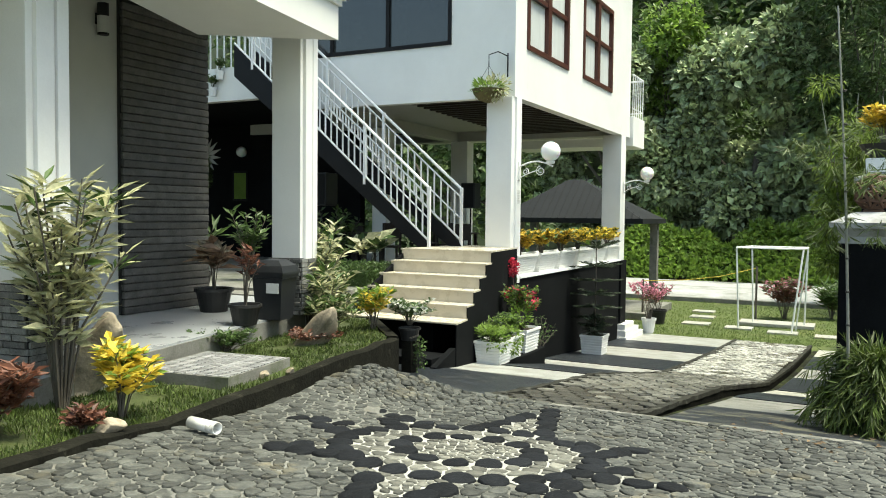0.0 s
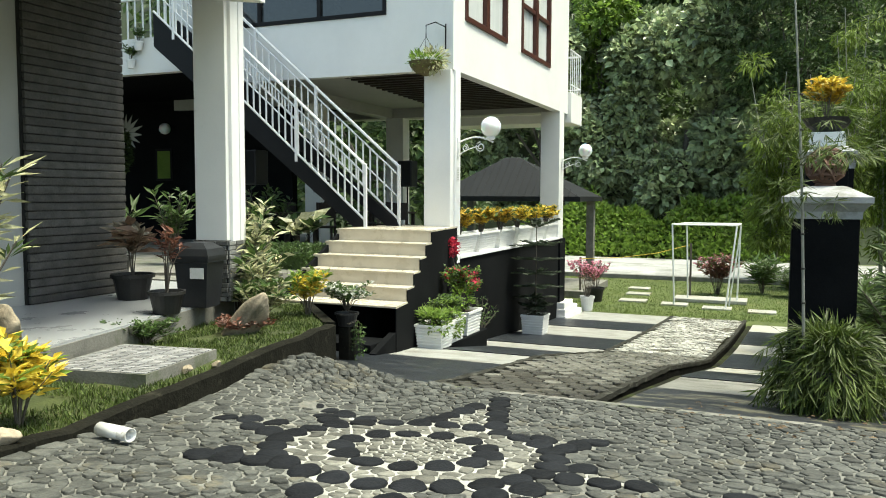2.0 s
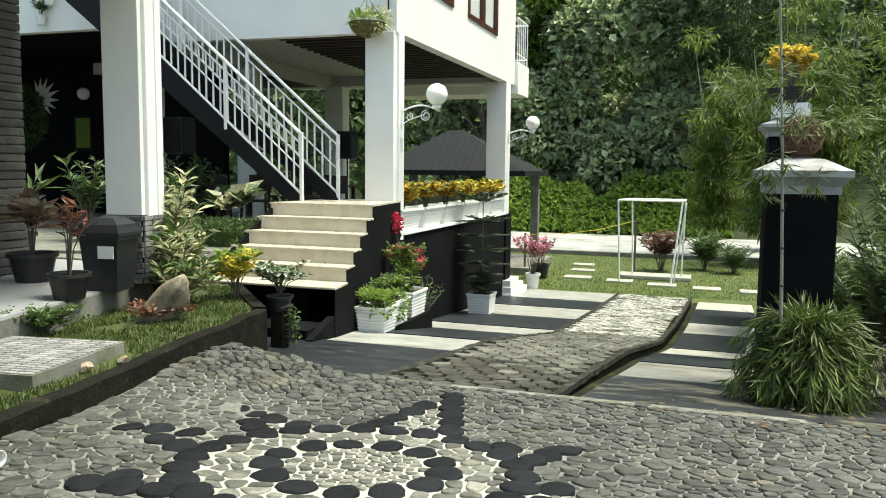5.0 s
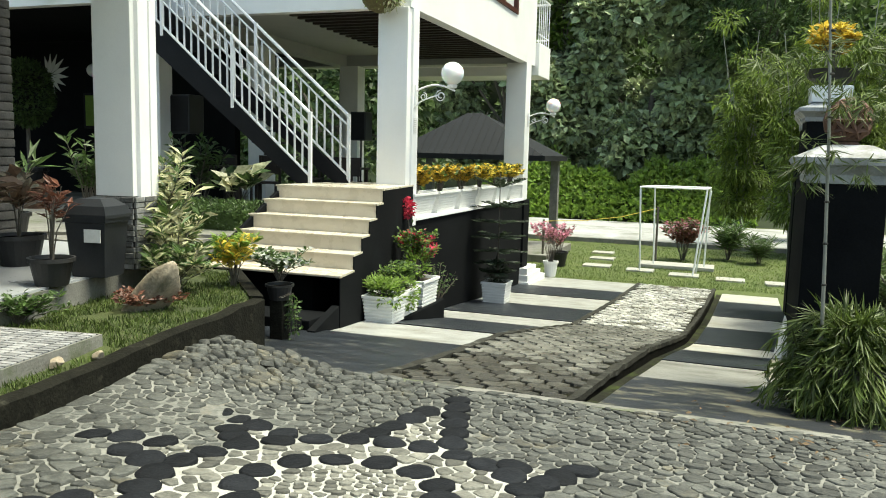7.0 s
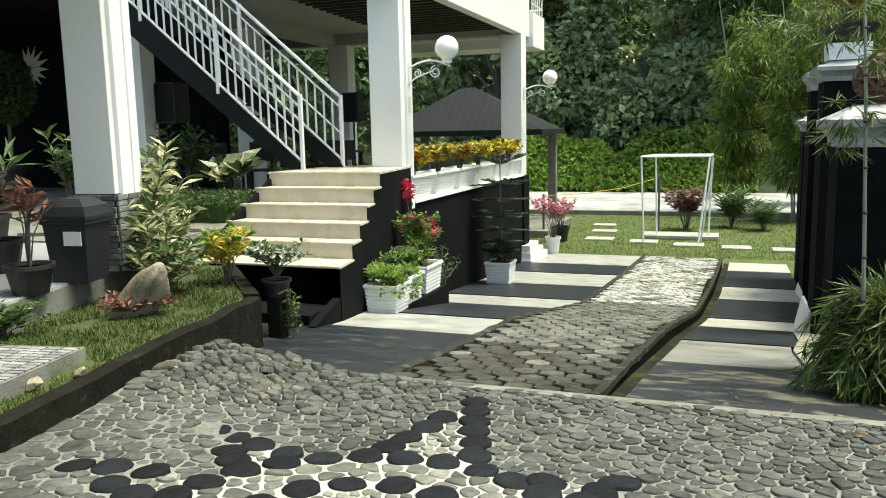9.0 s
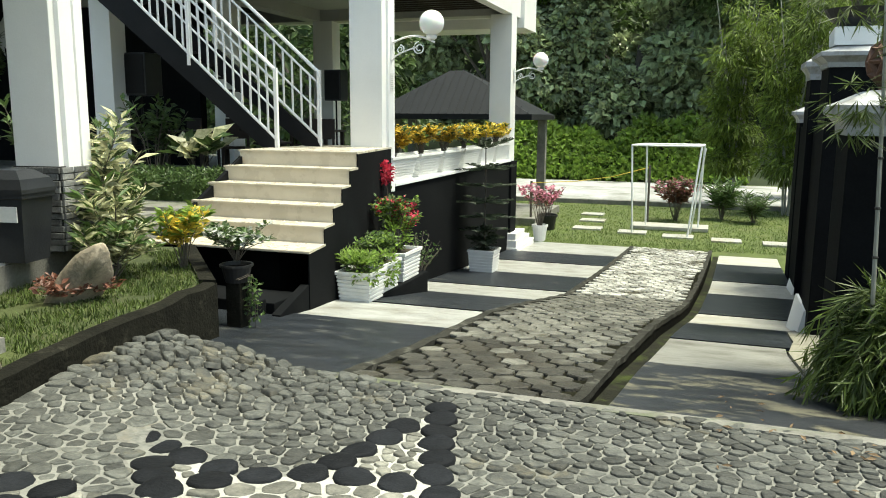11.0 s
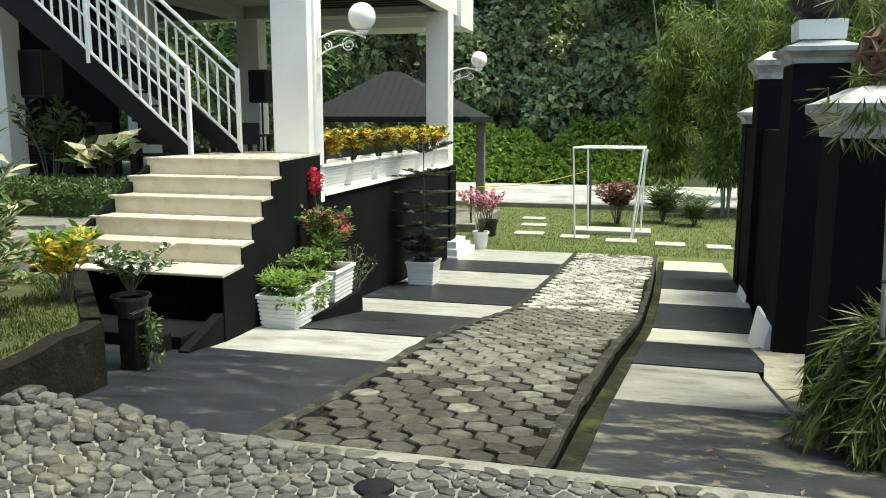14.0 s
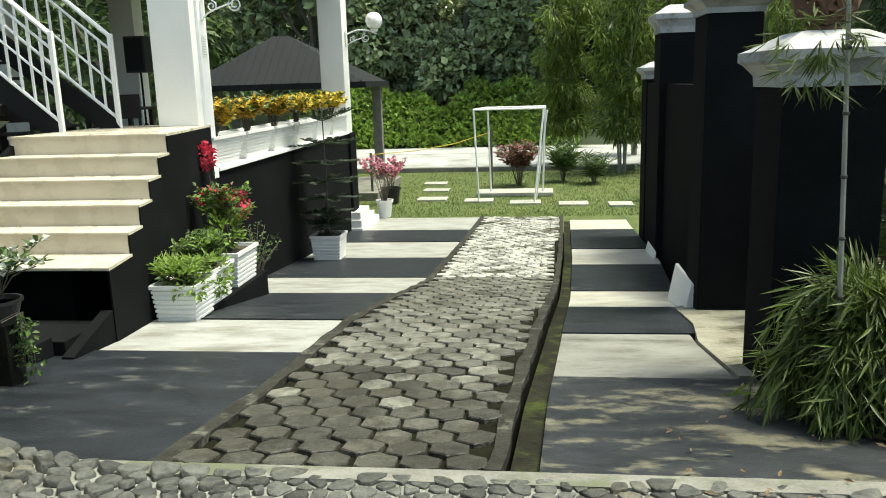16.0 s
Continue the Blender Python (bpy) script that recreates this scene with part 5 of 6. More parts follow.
# Leaf green stands in for the garden reflected in the glass.
part("glass", boxed(-0.20, 0.20, -0.036, -0.032, 0.06, 0.74), LEAF_BRIGHT, mirror, "pane coloured as a green garden reflection")
inner_lamp = thing("globe_light", "white globe light on the black wall", "wall light", "", (-9.3, 4.80, 3.0))
g = bmesh.new()
bmesh.ops.create_uvsphere(g, u_segments=20, v_segments=12, radius=0.14)
part("globe", g, GLOBE, inner_lamp, "", True)
part("bracket", boxed(-0.03, 0.03, 0.10, 0.16, -0.05, 0.05), BLACK_METAL, inner_lamp)
mural = thing("wall_mural", "pale painted palm leaf on the black wall", "mural", "", (-10.72, 4.944, 2.92))
for i in range(9):
    a = radians(-70 + i * 22)
    leaf = bmesh.new()
    c, n = Vector((math.cos(a), 0, math.sin(a))), Vector((-math.sin(a), 0, math.cos(a)))
    ln = 0.62 - 0.04 * abs(i - 4)
    prism(leaf, [c * 0.04, c * ln * 0.5 - n * 0.055, c * ln, c * ln * 0.5 + n * 0.055], (0, -0.006, 0))
    part("leaf", leaf, CURTAIN, mural)
topiary = thing("topiary", "round clipped green topiary in the passage", "potted plant", "", (-9.52, 3.2, 0.26))
round_pot(0.35, 0.6)(topiary)
part("trunk", tube(bmesh.new(), [(0, 0, 0.5), (0, 0, 1.6)], 0.04), BARK, topiary)
nr = np.random.default_rng(110)
q, d = ball_points(nr, 2600, (0, 0, 2.12), (0.50, 0.50, 0.68), 0.75)
foliage("crown", q, d + nr.normal(0, 0.5, d.shape), 0.09, 0.05, LEAF_FOREST, topiary, 111)


def speaker(at, w, d, h, label):
    s = thing("loudspeaker", label, "loudspeaker", "loudspeakers on stands", at)
    part("cabinet", boxed(-w / 2, w / 2, -d / 2, d / 2, 1.3, 1.3 + h, bevel=0.02), BIN, s)
    part("grille", boxed(-w / 2 + 0.03, w / 2 - 0.03, -d / 2 - 0.01, -d / 2, 1.33, 1.27 + h), BLACK_METAL, s)
    part("pole", tube(bmesh.new(), [(0, 0, 0.1), (0, 0, 1.3)], 0.018), BLACK_METAL, s)
    for k in range(3):
        a = k * 2.094
        part("leg", tube(bmesh.new(), [(0, 0, 0.45), (0.4 * math.cos(a), 0.4 * math.sin(a), 0.012)], 0.012), BLACK_METAL, s)


speaker((-4.75, 2.1, 0.28), 0.52, 0.4, 0.66, "large black loudspeaker on a stand behind the stairs")
speaker((-3.25, 6.0, 0.28), 0.36, 0.34, 0.60, "black loudspeaker on a tripod stand")


def cafe_chair(at, turn):
    c = thing("chair", "dark wooden chair in the shaded open storey", "chair", "chairs in the open storey", at, turn)
    part("seat", boxed(-0.21, 0.21, -0.21, 0.21, 0.43, 0.47, bevel=0.01), DARK_WOOD, c)
    part("backrest", boxed(-0.21, 0.21, 0.18, 0.21, 0.60, 0.95, bevel=0.01), DARK_WOOD, c)
    for x in (-0.18, 0.18):
        for y in (-0.18, 0.18):
            part("leg", boxed(x - 0.02, x + 0.02, y - 0.02, y + 0.02, 0, 0.95 if y > 0 else 0.43), DARK_WOOD, c)
    return c


chair = cafe_chair((-3.9, 3.4, 0.28), 20)
for x, y, t in ((-4.9, 3.9, 160), (-5.6, 2.7, 90), (-6.6, 3.6, -60), (-2.6, 4.2, 200), (-3.4, 5.0, 30)):
    copy_thing(chair, pose(x, y, 0.28, 0, 0, t))
for x, y in ((-4.4, 3.0), (-6.0, 3.3), (-3.0, 4.7)):
    tb = thing("table", "dark round-edged table in the open storey", "table", "tables in the open storey", (x, y, 0.28))
    part("top", boxed(-0.4, 0.4, -0.4, 0.4, 0.71, 0.75, bevel=0.012), DARK_WOOD, tb)
    for sx in (-0.34, 0.34):
        for sy in (-0.34, 0.34):
            part("leg", boxed(sx - 0.03, sx + 0.03, sy - 0.03, sy + 0.03, 0, 0.71), DARK_WOOD, tb)
hedge = thing("clipped_hedge", "low clipped green hedge beside the entrance steps", "hedge", "", (-2.75, -0.15, 0.26))
nr = np.random.default_rng(120)
q = nr.uniform((-0.9, -0.45, 0.02), (0.9, 0.45, 0.36), (5200, 3))
# Darker forest leaf colour carries the shade the house throws on this hedge.
foliage("leaves", q, nr.normal(size=(5200, 3)) + np.array([0, -0.2, 0.6]), 0.055, 0.032, LEAF_FOREST, hedge, 121)
part("core", boxed(-0.8, 0.8, -0.36, 0.36, 0.0, 0.24), LEAF_FOREST, hedge)
bush("broad_leaved_plant", "large-leaved plant with pale green blades behind the hedge", "plant", (-2.6, 0.55, 0.26), 0.8, 0.42, LEAF_VARIEGATED, 9, 3, 0.34, 0.20, 122, "", 0.0, 0.5, (("dark_leaves", LEAF_FOREST, 1.4, 0.3, 0.12),))
bush("leafy_plant", "dark leafy plant under the stairs", "plant", (-3.6, 0.9, 0.26), 1.3, 0.6, LEAF_FOREST, 14, 22, 0.16, 0.06, 123)
bush("leafy_plant", "dark leafy plant beyond the column", "plant", (-4.3, -0.6, 0.26), 1.2, 0.5, LEAF_FOREST, 14, 22, 0.16, 0.05, 124)
solid("garden_kerb", prism(bmesh.new(), [(-1.66, -1.25, -0.1), (-3.6, -2.05, -0.1), (-3.6, -2.17, -0.1), (-1.66, -1.37, -0.1)], (0, 0, 0.40)), CONCRETE, "low worn concrete kerb beside the steps", "kerb", "structure")
for i, (x, z) in enumerate(((-6.75, 4.15), (-6.95, 3.82))):
    bush("wall_planter", "small white wall pot with trailing leaves", "planter", (x, 1.32, z), 0.28, 0.16, LEAF_SHRUB, 8, 14, 0.1, 0.04, 130 + i, "wall pots", 0.15, 0.0, (), round_pot(0.09, 0.17, PLASTIC))
rail = thing("parapet_rail", "white rail along the upper terrace", "railing", "", (-7.4, 1.5, 4.40))
part("top_rail", boxed(-1.6, 1.4, -0.03, 0.03, 0.75, 0.80), WHITE_TRIM, rail)
for i in range(16):
    part("baluster", boxed(-1.5 + i * 0.19, -1.475 + i * 0.19, -0.012, 0.012, 0.0, 0.75), WHITE_TRIM, rail)

# ---- lawn and far side ----
LAWN_Y = 10.3
stone_path = thing("stepping_stones", "pale square stepping stones across the lawn", "stepping stones")
for x0, x1, y in ((0.30, 1.10, 13.5), (1.60, 2.35, 13.05), (2.80, 3.58, 12.55), (4.02, 4.74, 12.2), (5.22, 5.8, 12.0), (0.2, 0.95, 15.4), (0.0, 0.7, 17.0)):
    part("slab", boxed(x0, x1, y - 0.05, y + 0.52, fall(y) - 0.06, fall(y) + 0.03, bevel=0.012), SLAB_CREAM, stone_path)
frame_ = thing("white_frame", "slender white metal box frame on the lawn", "frame", "", (2.85, 13.2, fall(13.2)))
TOP = [(-0.94, -0.30, 2.37), (0.81, -0.32, 2.37), (0.86, 0.95, 2.37), (-0.66, 0.95, 2.37)]
FOOT = [(-0.86, -0.14, 0.0), (0.57, -0.54, 0.0), (0.80, 1.30, 0.0), (-0.62, 1.30, 0.0)]
for i in range(4):
    part("bar", tube(bmesh.new(), [TOP[i], TOP[(i + 1) % 4]], 0.028, 6), WHITE_TRIM, frame_)
    part("leg", tube(bmesh.new(), [FOOT[i], TOP[i]], 0.026, 6), WHITE_TRIM, frame_)
part("leg", tube(bmesh.new(), [(0.62, 0.4, 0.0), (0.90, 0.1, 2.30)], 0.022, 6), WHITE_TRIM, frame_)
part("base", boxed(-1.02, 1.08, 1.0, 1.9, -0.03, 0.07, bevel=0.01), SLAB_CREAM, frame_, "pale base slab")
bush("red_shrub", "reddish flowering shrub behind the white frame", "shrub", (2.95, 16.6, fall(16)), 1.35, 0.85, LEAF_RED, 30, 26, 0.15, 0.07, 140, "", 0.0, 0.0, (("pale_leaves", PETAL_PINK, 0.3, 0.12, 0.06), ("green_leaves", LEAF_SHRUB, 0.4, 0.14, 0.06)))
bush("cycad", "dark green rosette palm on the lawn's edge", "plant", (5.2, 16.8, fall(16)), 0.9, 0.8, LEAF_FOREST, 26, 26, 0.30, 0.03, 141, "", 0.0, -0.5)
bush("green_shrub", "upright green clump at the lawn's edge", "plant", (4.3, 17.4, fall(17)), 1.1, 0.5, LEAF_SHRUB, 26, 16, 0.5, 0.045, 142, "", 0.0, -0.4)
bush("green_shrub", "leafy clump below the black wall", "plant", (6.6, 13.2, fall(13)), 0.9, 0.6, LEAF_SHRUB, 26, 20, 0.14, 0.07, 143)
solid("road", sloped(-30, 30, 20.9, 31.0, 0.03, 0.2, 2), ROAD, "pale concrete road beyond the lawn", "road", "structure")
solid("road_kerb", boxed(-30, 30, 20.6, 20.9, -2.1, -1.70), CONCRETE, "weathered kerb between lawn and road", "kerb", "structure")
hose = bmesh.new()
tube(hose, [(-1.0, 14.0, -0.6), (0.2, 14.4, -0.55), (1.2, 14.9, -0.42), (2.2, 15.5, -0.15)], 0.012, 6)
solid("rope", hose, LEAF_YELLOW, "thin yellow rope strung across the lawn", "rope")
solid("rope_post", boxed(-1.03, -0.97, 13.97, 14.03, -1.82, -0.55), BARK, "short post at the end of the rope", "post")
solid("rope_stake", boxed(2.17, 2.23, 15.47, 15.53, -1.85, -0.10), BARK, "short stake at the end of the rope", "post")


def gazebo():
    g = thing("gazebo", "open garden pavilion with a dark sheet metal hip roof", "gazebo", "", (-3.6, 15.6, fall(15)))
    z0, z1 = 3.16, 4.52
    hw, hd = 2.55, 1.7
    eave = [(-hw, -hd, z0), (hw, -hd, z0), (hw, hd, z0), (-hw, hd, z0)]
    ridge = [(-0.45, 0, z1), (0.05, 0, z1)]
    r = bmesh.new()
    for poly in ((eave[0], eave[1], ridge[1], ridge[0]), (eave[1], eave[2], ridge[1]), (eave[2], eave[3], ridge[0], ridge[1]), (eave[3], eave[0], ridge[0])):
        r.faces.new([r.verts.new(p) for p in poly])
    bmesh.ops.remove_doubles(r, verts=r.verts, dist=0.001)
    bmesh.ops.recalc_face_normals(r, faces=r.faces)
    roof = part("roof", r, ROOF, g)
    sol = roof.modifiers.new("thick", "SOLIDIFY")
    sol.thickness = 0.06
    for i in range(21):
        x = -2.45 + i * 0.245
        u = min(max((hw - abs(x)) / (hw - 0.25), 0.0), 1.0)
        part("rib", tube(bmesh.new(), [(x, -hd, z0 + 0.035), (x, -hd * (1 - u), z0 + (z1 - z0) * u + 0.035)], 0.012, 4), ROOF, g)
    part("fascia", boxed(-hw, hw, -hd - 0.03, -hd, z0 - 0.14, z0 + 0.02), ROOF, g)
    part("fascia", boxed(hw, hw + 0.03, -hd - 0.03, hd, z0 - 0.14, z0 + 0.02), ROOF, g)
    for y, half in ((-1.4, 1.7), (1.4, 2.25)):
        for x in (-half, half):
            part("post", boxed(x - 0.13, x + 0.13, y - 0.13, y + 0.13, 0, z0, bevel=0.01), CONCRETE, g)
    part("floor", boxed(-2.8, 2.8, -1.9, 1.9, -0.05, 0.22, bevel=0.02), CONCRETE, g)


gazebo()


# ---- trees ----
def tree(name, label, at, trunk_h, r, blobs, k, length, width, mat, seed, group="trees", limbs=7):
    t = thing(name, label, "tree", group, at)
    rng, nr = random.Random(seed), np.random.default_rng(seed)
    b = bmesh.new()
    tube(b, [(0, 0, -0.3), (0.05, 0, trunk_h * 0.4), (-0.05, 0.05, trunk_h * 0.8), (0.1, 0, trunk_h)], r, 10, 0.55)
    for i in range(limbs):
        bl = blobs[i % len(blobs)]
        s = trunk_h * rng.uniform(0.5, 0.95)
        tube(b, [(0, 0, s), (bl[0] * 0.5, bl[1] * 0.5, (s + bl[2]) / 2 + 0.3), (bl[0], bl[1], bl[2])], r * 0.4, 6, 0.3)
    part("trunk", b, BARK, t)
    p, w = clumps(nr, k, blobs, 0.75)
    foliage("crown", p, w, length, width, mat, t, seed, face=(0.35, -0.65, 1.0))
    return t


def crown(seed, k, sx, sy, z0, z1, r):
    rng = random.Random(seed)
    out = []
    for i in range(k):
        z = rng.uniform(z0, z1)
        f = 1 - 0.5 * abs((z - z0) / (z1 - z0) - 0.45) * 2 * 0.7
        a = rng.uniform(0, 6.283)
        q = rng.uniform(0.2, 1) ** 0.5
        rr = r * rng.uniform(0.6, 1.2)
        out.append((math.cos(a) * sx * q * f, math.sin(a) * sy * q * f, z, rr, rr, rr * 0.75))
    return out


tree("broadleaf_tree", "large broad-leaved tree at the end of the garden", (-0.3, 37.5, -1.8), 7, 0.28, crown(1, 60, 5.4, 2.4, 2.9, 14, 1.4), 21000, 0.46, 0.37, LEAF_TREE, 201)
tree("broadleaf_tree", "large broad-leaved tree behind the pavilion", (-8.8, 37.2, -1.8), 7, 0.28, crown(2, 54, 5.6, 2.6, 2.6, 13, 1.4), 17000, 0.46, 0.37, LEAF_TREE, 202)
tree("broadleaf_tree", "dark tree behind the open storey", (-12.5, 22, -1.9), 5, 0.25, crown(3, 40, 4.5, 3.0, 0.5, 9, 1.3), 5500, 0.42, 0.26, LEAF_FOREST, 203)
tree("broadleaf_tree", "dark spreading tree beyond the open storey", (-21, 24, -1.9), 5, 0.25, crown(4, 40, 5.5, 3.0, 0.5, 10, 1.5), 5500, 0.45, 0.28, LEAF_FOREST, 204)
tree("broadleaf_tree", "broad-leaved tree with paler young leaves", (-5.2, 38.0, -1.6), 8, 0.25, crown(5, 24, 1.9, 1.6, 10, 15.5, 1.1), 4200, 0.40, 0.26, LEAF_BRIGHT, 205)
for i, (x, y, h, m) in enumerate(((4.6, 22, 8.5, LEAF_BAMBOO), (6.3, 19.5, 7.5, LEAF_BAMBOO), (8.2, 21, 9.5, LEAF_BAMBOO), (10.3, 18, 8.5, LEAF_BAMBOO), (7.4, 25.5, 11, LEAF_BAMBOO), (11.5, 23, 10.5, LEAF_BAMBOO), (9.6, 13.0, 6.5, LEAF_BAMBOO), (12.5, 15, 9, LEAF_FOREST))):
    t = thing("bamboo_tree", "feathery yellow-green bamboo with pale stems", "bamboo", "bamboo clumps", (x, y, fall(y) + hill(x, y)))
    rng, nr = random.Random(300 + i), np.random.default_rng(300 + i)
    blobs = []
    for k in range(7):
        a = rng.uniform(0, 6.283)
        lean = rng.uniform(0.3, 1.3)
        hh = h * rng.uniform(0.7, 1.0)
        q = (math.cos(a), math.sin(a))
        part("culm", tube(bmesh.new(), [(q[0] * 0.1, q[1] * 0.1, -0.2), (q[0] * lean * 0.3, q[1] * lean * 0.3, hh * 0.5), (q[0] * lean, q[1] * lean, hh)], 0.035, 6, 0.4), CULM, t)
        for j in range(6):
            u = rng.uniform(0.18, 1.02)
            blobs.append((q[0] * lean * u * u + rng.uniform(-0.5, 0.5), q[1] * lean * u * u + rng.uniform(-0.5, 0.5), hh * u, 0.65, 0.65, 0.42))
    p, w = clumps(nr, 6500, blobs, 0.1)
    foliage("leaves", p, w + np.array([0, 0, -0.7]), 0.30, 0.05, m, t, 310 + i, face=(0.25, -1.0, 0.75))

tree("feathery_tree", "dark feathery tree above the bamboo", (5.2, 35.5, -1.85), 9, 0.16, crown(6, 50, 3.8, 2.2, 9.2, 17, 1.3), 10000, 0.38, 0.13, LEAF_FOREST, 206)


def creeper_mound():
    nr = np.random.default_rng(400)
    k = 9000
    x = nr.uniform(-9, 5.5, k)
    y = nr.uniform(31.3, 34.8, k)
    top = 2.6 + 0.6 * np.sin(x * 0.9) + 0.4 * np.sin(x * 2.3 + 1)
    z = -1.9 + np.minimum((y - 31.2) * 1.1, top) * nr.uniform(0.75, 1.02, k)
    b = thing("creeper_bank", "bright green creeper covered bank beyond the road", "bank", kind="stuff")
    foliage("leaves", np.stack([x, y, z], 1), nr.normal(size=(k, 3)) + np.array([0, -0.6, 0.5]), 0.34, 0.20, LEAF_BRIGHT, b, 401, face=(0.2, -0.8, 0.9))


creeper_mound()


def forest():
    """Wooded hillside that closes the view."""
    nr = np.random.default_rng(500)
    rng = random.Random(500)
    f = thing("hillside_forest", "dense dark forest on the hillside", "forest", kind="stuff")
    for layer, (y0, y1, k, rad, ln, per) in enumerate(((43, 47, 70, 1.9, 0.5, 260), (42, 54, 120, 2.6, 0.75, 240), (54, 78, 150, 3.6, 1.1, 220), (78, 120, 150, 5.5, 1.7, 190))):
        blobs = []
        for i in range(k):
            y = rng.uniform(y0, y1)
            x = rng.uniform(-0.75 * (y + 12) - 4, 0.55 * (y + 12) + 8)
            base = -1.9 + hill(x, y)
            for s in range(3):
                blobs.append((x + rng.uniform(-rad, rad), y + rng.uniform(-rad, rad) * 0.5, base + rng.uniform(0.3, 3.2) * rad, rad * rng.uniform(0.5, 1), rad * 0.7, rad * rng.uniform(0.45, 0.8)))
        p, w = clumps(nr, k * per, blobs, 0.5)
        foliage("crowns", p, w, ln, ln * 0.55, LEAF_FOREST, f, 510 + layer, face=(0.25, -1.0, 0.75))
    blobs = []
    for i in range(26):
        y = rng.uniform(4, 34)
        x = rng.uniform(13, 20) + y * 0.25
        for s in range(4):
            blobs.append((x + rng.uniform(-1.5, 1.5), y + rng.uniform(-1.5, 1.5), fall(y) + hill(x, y) + rng.uniform(0.5, 9), 1.9, 1.9, 1.5))
    p, w = clumps(nr, 26000, blobs, 0.4)
    foliage("near_crowns", p, w, 0.4, 0.13, LEAF_FOREST, f, 520)


forest()


def trailing_plant():
    t = thing("trailing_plant", "thin trailing plant hanging over the curb end", "plant", "", (0.33, -2.99, -0.02))
    nr = np.random.default_rng(640)
    for i in range(5):
        x, y = -0.06 + 0.03 * i, 0.05 - 0.012 * i
        drop = 0.25 + 0.05 * ((i * 3) % 5)
        part("vine", tube(bmesh.new(), [(x - 0.05, y - 0.06, -0.01), (x + 0.03, y + 0.02, 0.03), (x + 0.06, y + 0.04, -drop * 0.5), (x + 0.05, y + 0.05, -drop)], 0.004, 5, 0.5), BARK, t)
        k = 26
        z = -nr.uniform(0, drop, k)
        p = np.stack([x + 0.05 + nr.normal(0, 0.02, k), y + 0.04 + nr.normal(0, 0.02, k), z], 1)
        foliage("leaves", p, nr.normal(size=(k, 3)) + np.array([0.3, -0.3, -0.3]), 0.045, 0.028, LEAF_SHRUB, t, 641 + i)


trailing_plant()


# ---- pieces of walls and pavings ----
stone_cladding(panel, (-2.46, -4.79, 0), Vector((0, 1, 0)), Vector((1, 0, 0)), 1.33, 0.245, 3.80, 0.088, (1.34,), SLATE, 5, 0.045)
for col, base, cx, cy in house_columns:
    for side_ in (0, 1):
        turn = radians(9.3)
        along = Vector((math.cos(turn), math.sin(turn), 0)) if side_ == 0 else Vector((-math.sin(turn), math.cos(turn), 0))
        out = Vector((math.sin(turn), -math.cos(turn), 0)) if side_ == 0 else Vector((math.cos(turn), math.sin(turn), 0))
        o = Vector((cx, cy, 0)) + (out * (0.217 if side_ == 0 else 0.202)) - along * (0.21 if side_ == 0 else 0.225)
        stone_cladding(base, o, along, out, 0.42 if side_ == 0 else 0.45, 0.245, 0.90, 0.05, (0.14, 0.20, 0.26), SLATE_GREY, 9 + side_, 0.02, pose(cx, cy, 0.24, 0, 0, 9.3))

CENTRE = Vector((2.73, -6.47))
RIM = 0.80
# each ray of the star: direction and reach of its tip, and where its two feet stand on the rim
RAYS = [(93, 1.86, 74, 113), (146, 1.48, 131, 155), (175, 1.46, 162, 190), (221, 1.20, 207, 236), (278, 1.72, 254, 300), (322, 1.36, 311, 334), (355, 1.34, 343, 12), (43, 1.22, 29, 57)]


def polar(a, r):
    return CENTRE + r * Vector((math.cos(radians(a)), math.sin(radians(a))))


TRIANGLES = [(polar(f, RIM), polar(a, r), polar(g, RIM)) for a, r, f, g in RAYS]


def in_triangle(p, tri):
    side = [(b - a).cross(p - a) for a, b in zip(tri, tri[1:] + tri[:1])]
    return min(side) >= 0 or max(side) <= 0


def inside_star(p):
    return (p - CENTRE).length < RIM or any(in_triangle(p, t) for t in TRIANGLES)


def lay_of(x, y):
    return fall(y) + mound(x, y)


star_bed = bmesh.new()
for ring in range(3):
    for k in range(48):
        quad = []
        for r, a in ((ring, k), (ring + 1, k), (ring + 1, k + 1), (ring, k + 1)):
            p = polar(a * 7.5, RIM * (r + 0.001) / 3)
            quad.append(star_bed.verts.new((p.x, p.y, fall(p.y) + 0.006)))
        star_bed.faces.new(quad)
for tri in TRIANGLES:
    rows = []
    for i in range(5):
        u = i / 4.3
        rows.append([tri[0].lerp(tri[1], u), tri[2].lerp(tri[1], u)])
    for r, q in zip(rows, rows[1:]):
        star_bed.faces.new([star_bed.verts.new((p.x, p.y, fall(p.y) + 0.005)) for p in (r[0], r[1], q[1], q[0])])
bmesh.ops.recalc_face_normals(star_bed, faces=star_bed.faces)
part("star_bed", star_bed, PALE_MORTAR, plaza, "pale mortar inside the star")


def low_stone(outline, h, spread=(1.0, 0.985, 0.92, 0.55), rise=(-0.8, 0.70, 0.97, 1.0)):
    """A flat-topped stone over any rounded outline round the origin."""
    n = len(outline)
    v, f = [], []
    for s, z in zip(spread, rise):
        v += [(s * x, s * y, z * h) for x, y in outline]
    for lay in range(3):
        for k in range(n):
            j = (k + 1) % n
            f.append((lay * n + k, lay * n + j, lay * n + n + j, lay * n + n + k))
    f.append(tuple(3 * n + k for k in range(n)))
    return v, f


def piece_mesh(name, shape, mat, smooth=True):
    me = bpy.data.meshes.new(name)
    me.from_pydata(shape[0], [], shape[1])
    me.materials.append(mat)
    if smooth:
        me.shade_smooth()
    return me


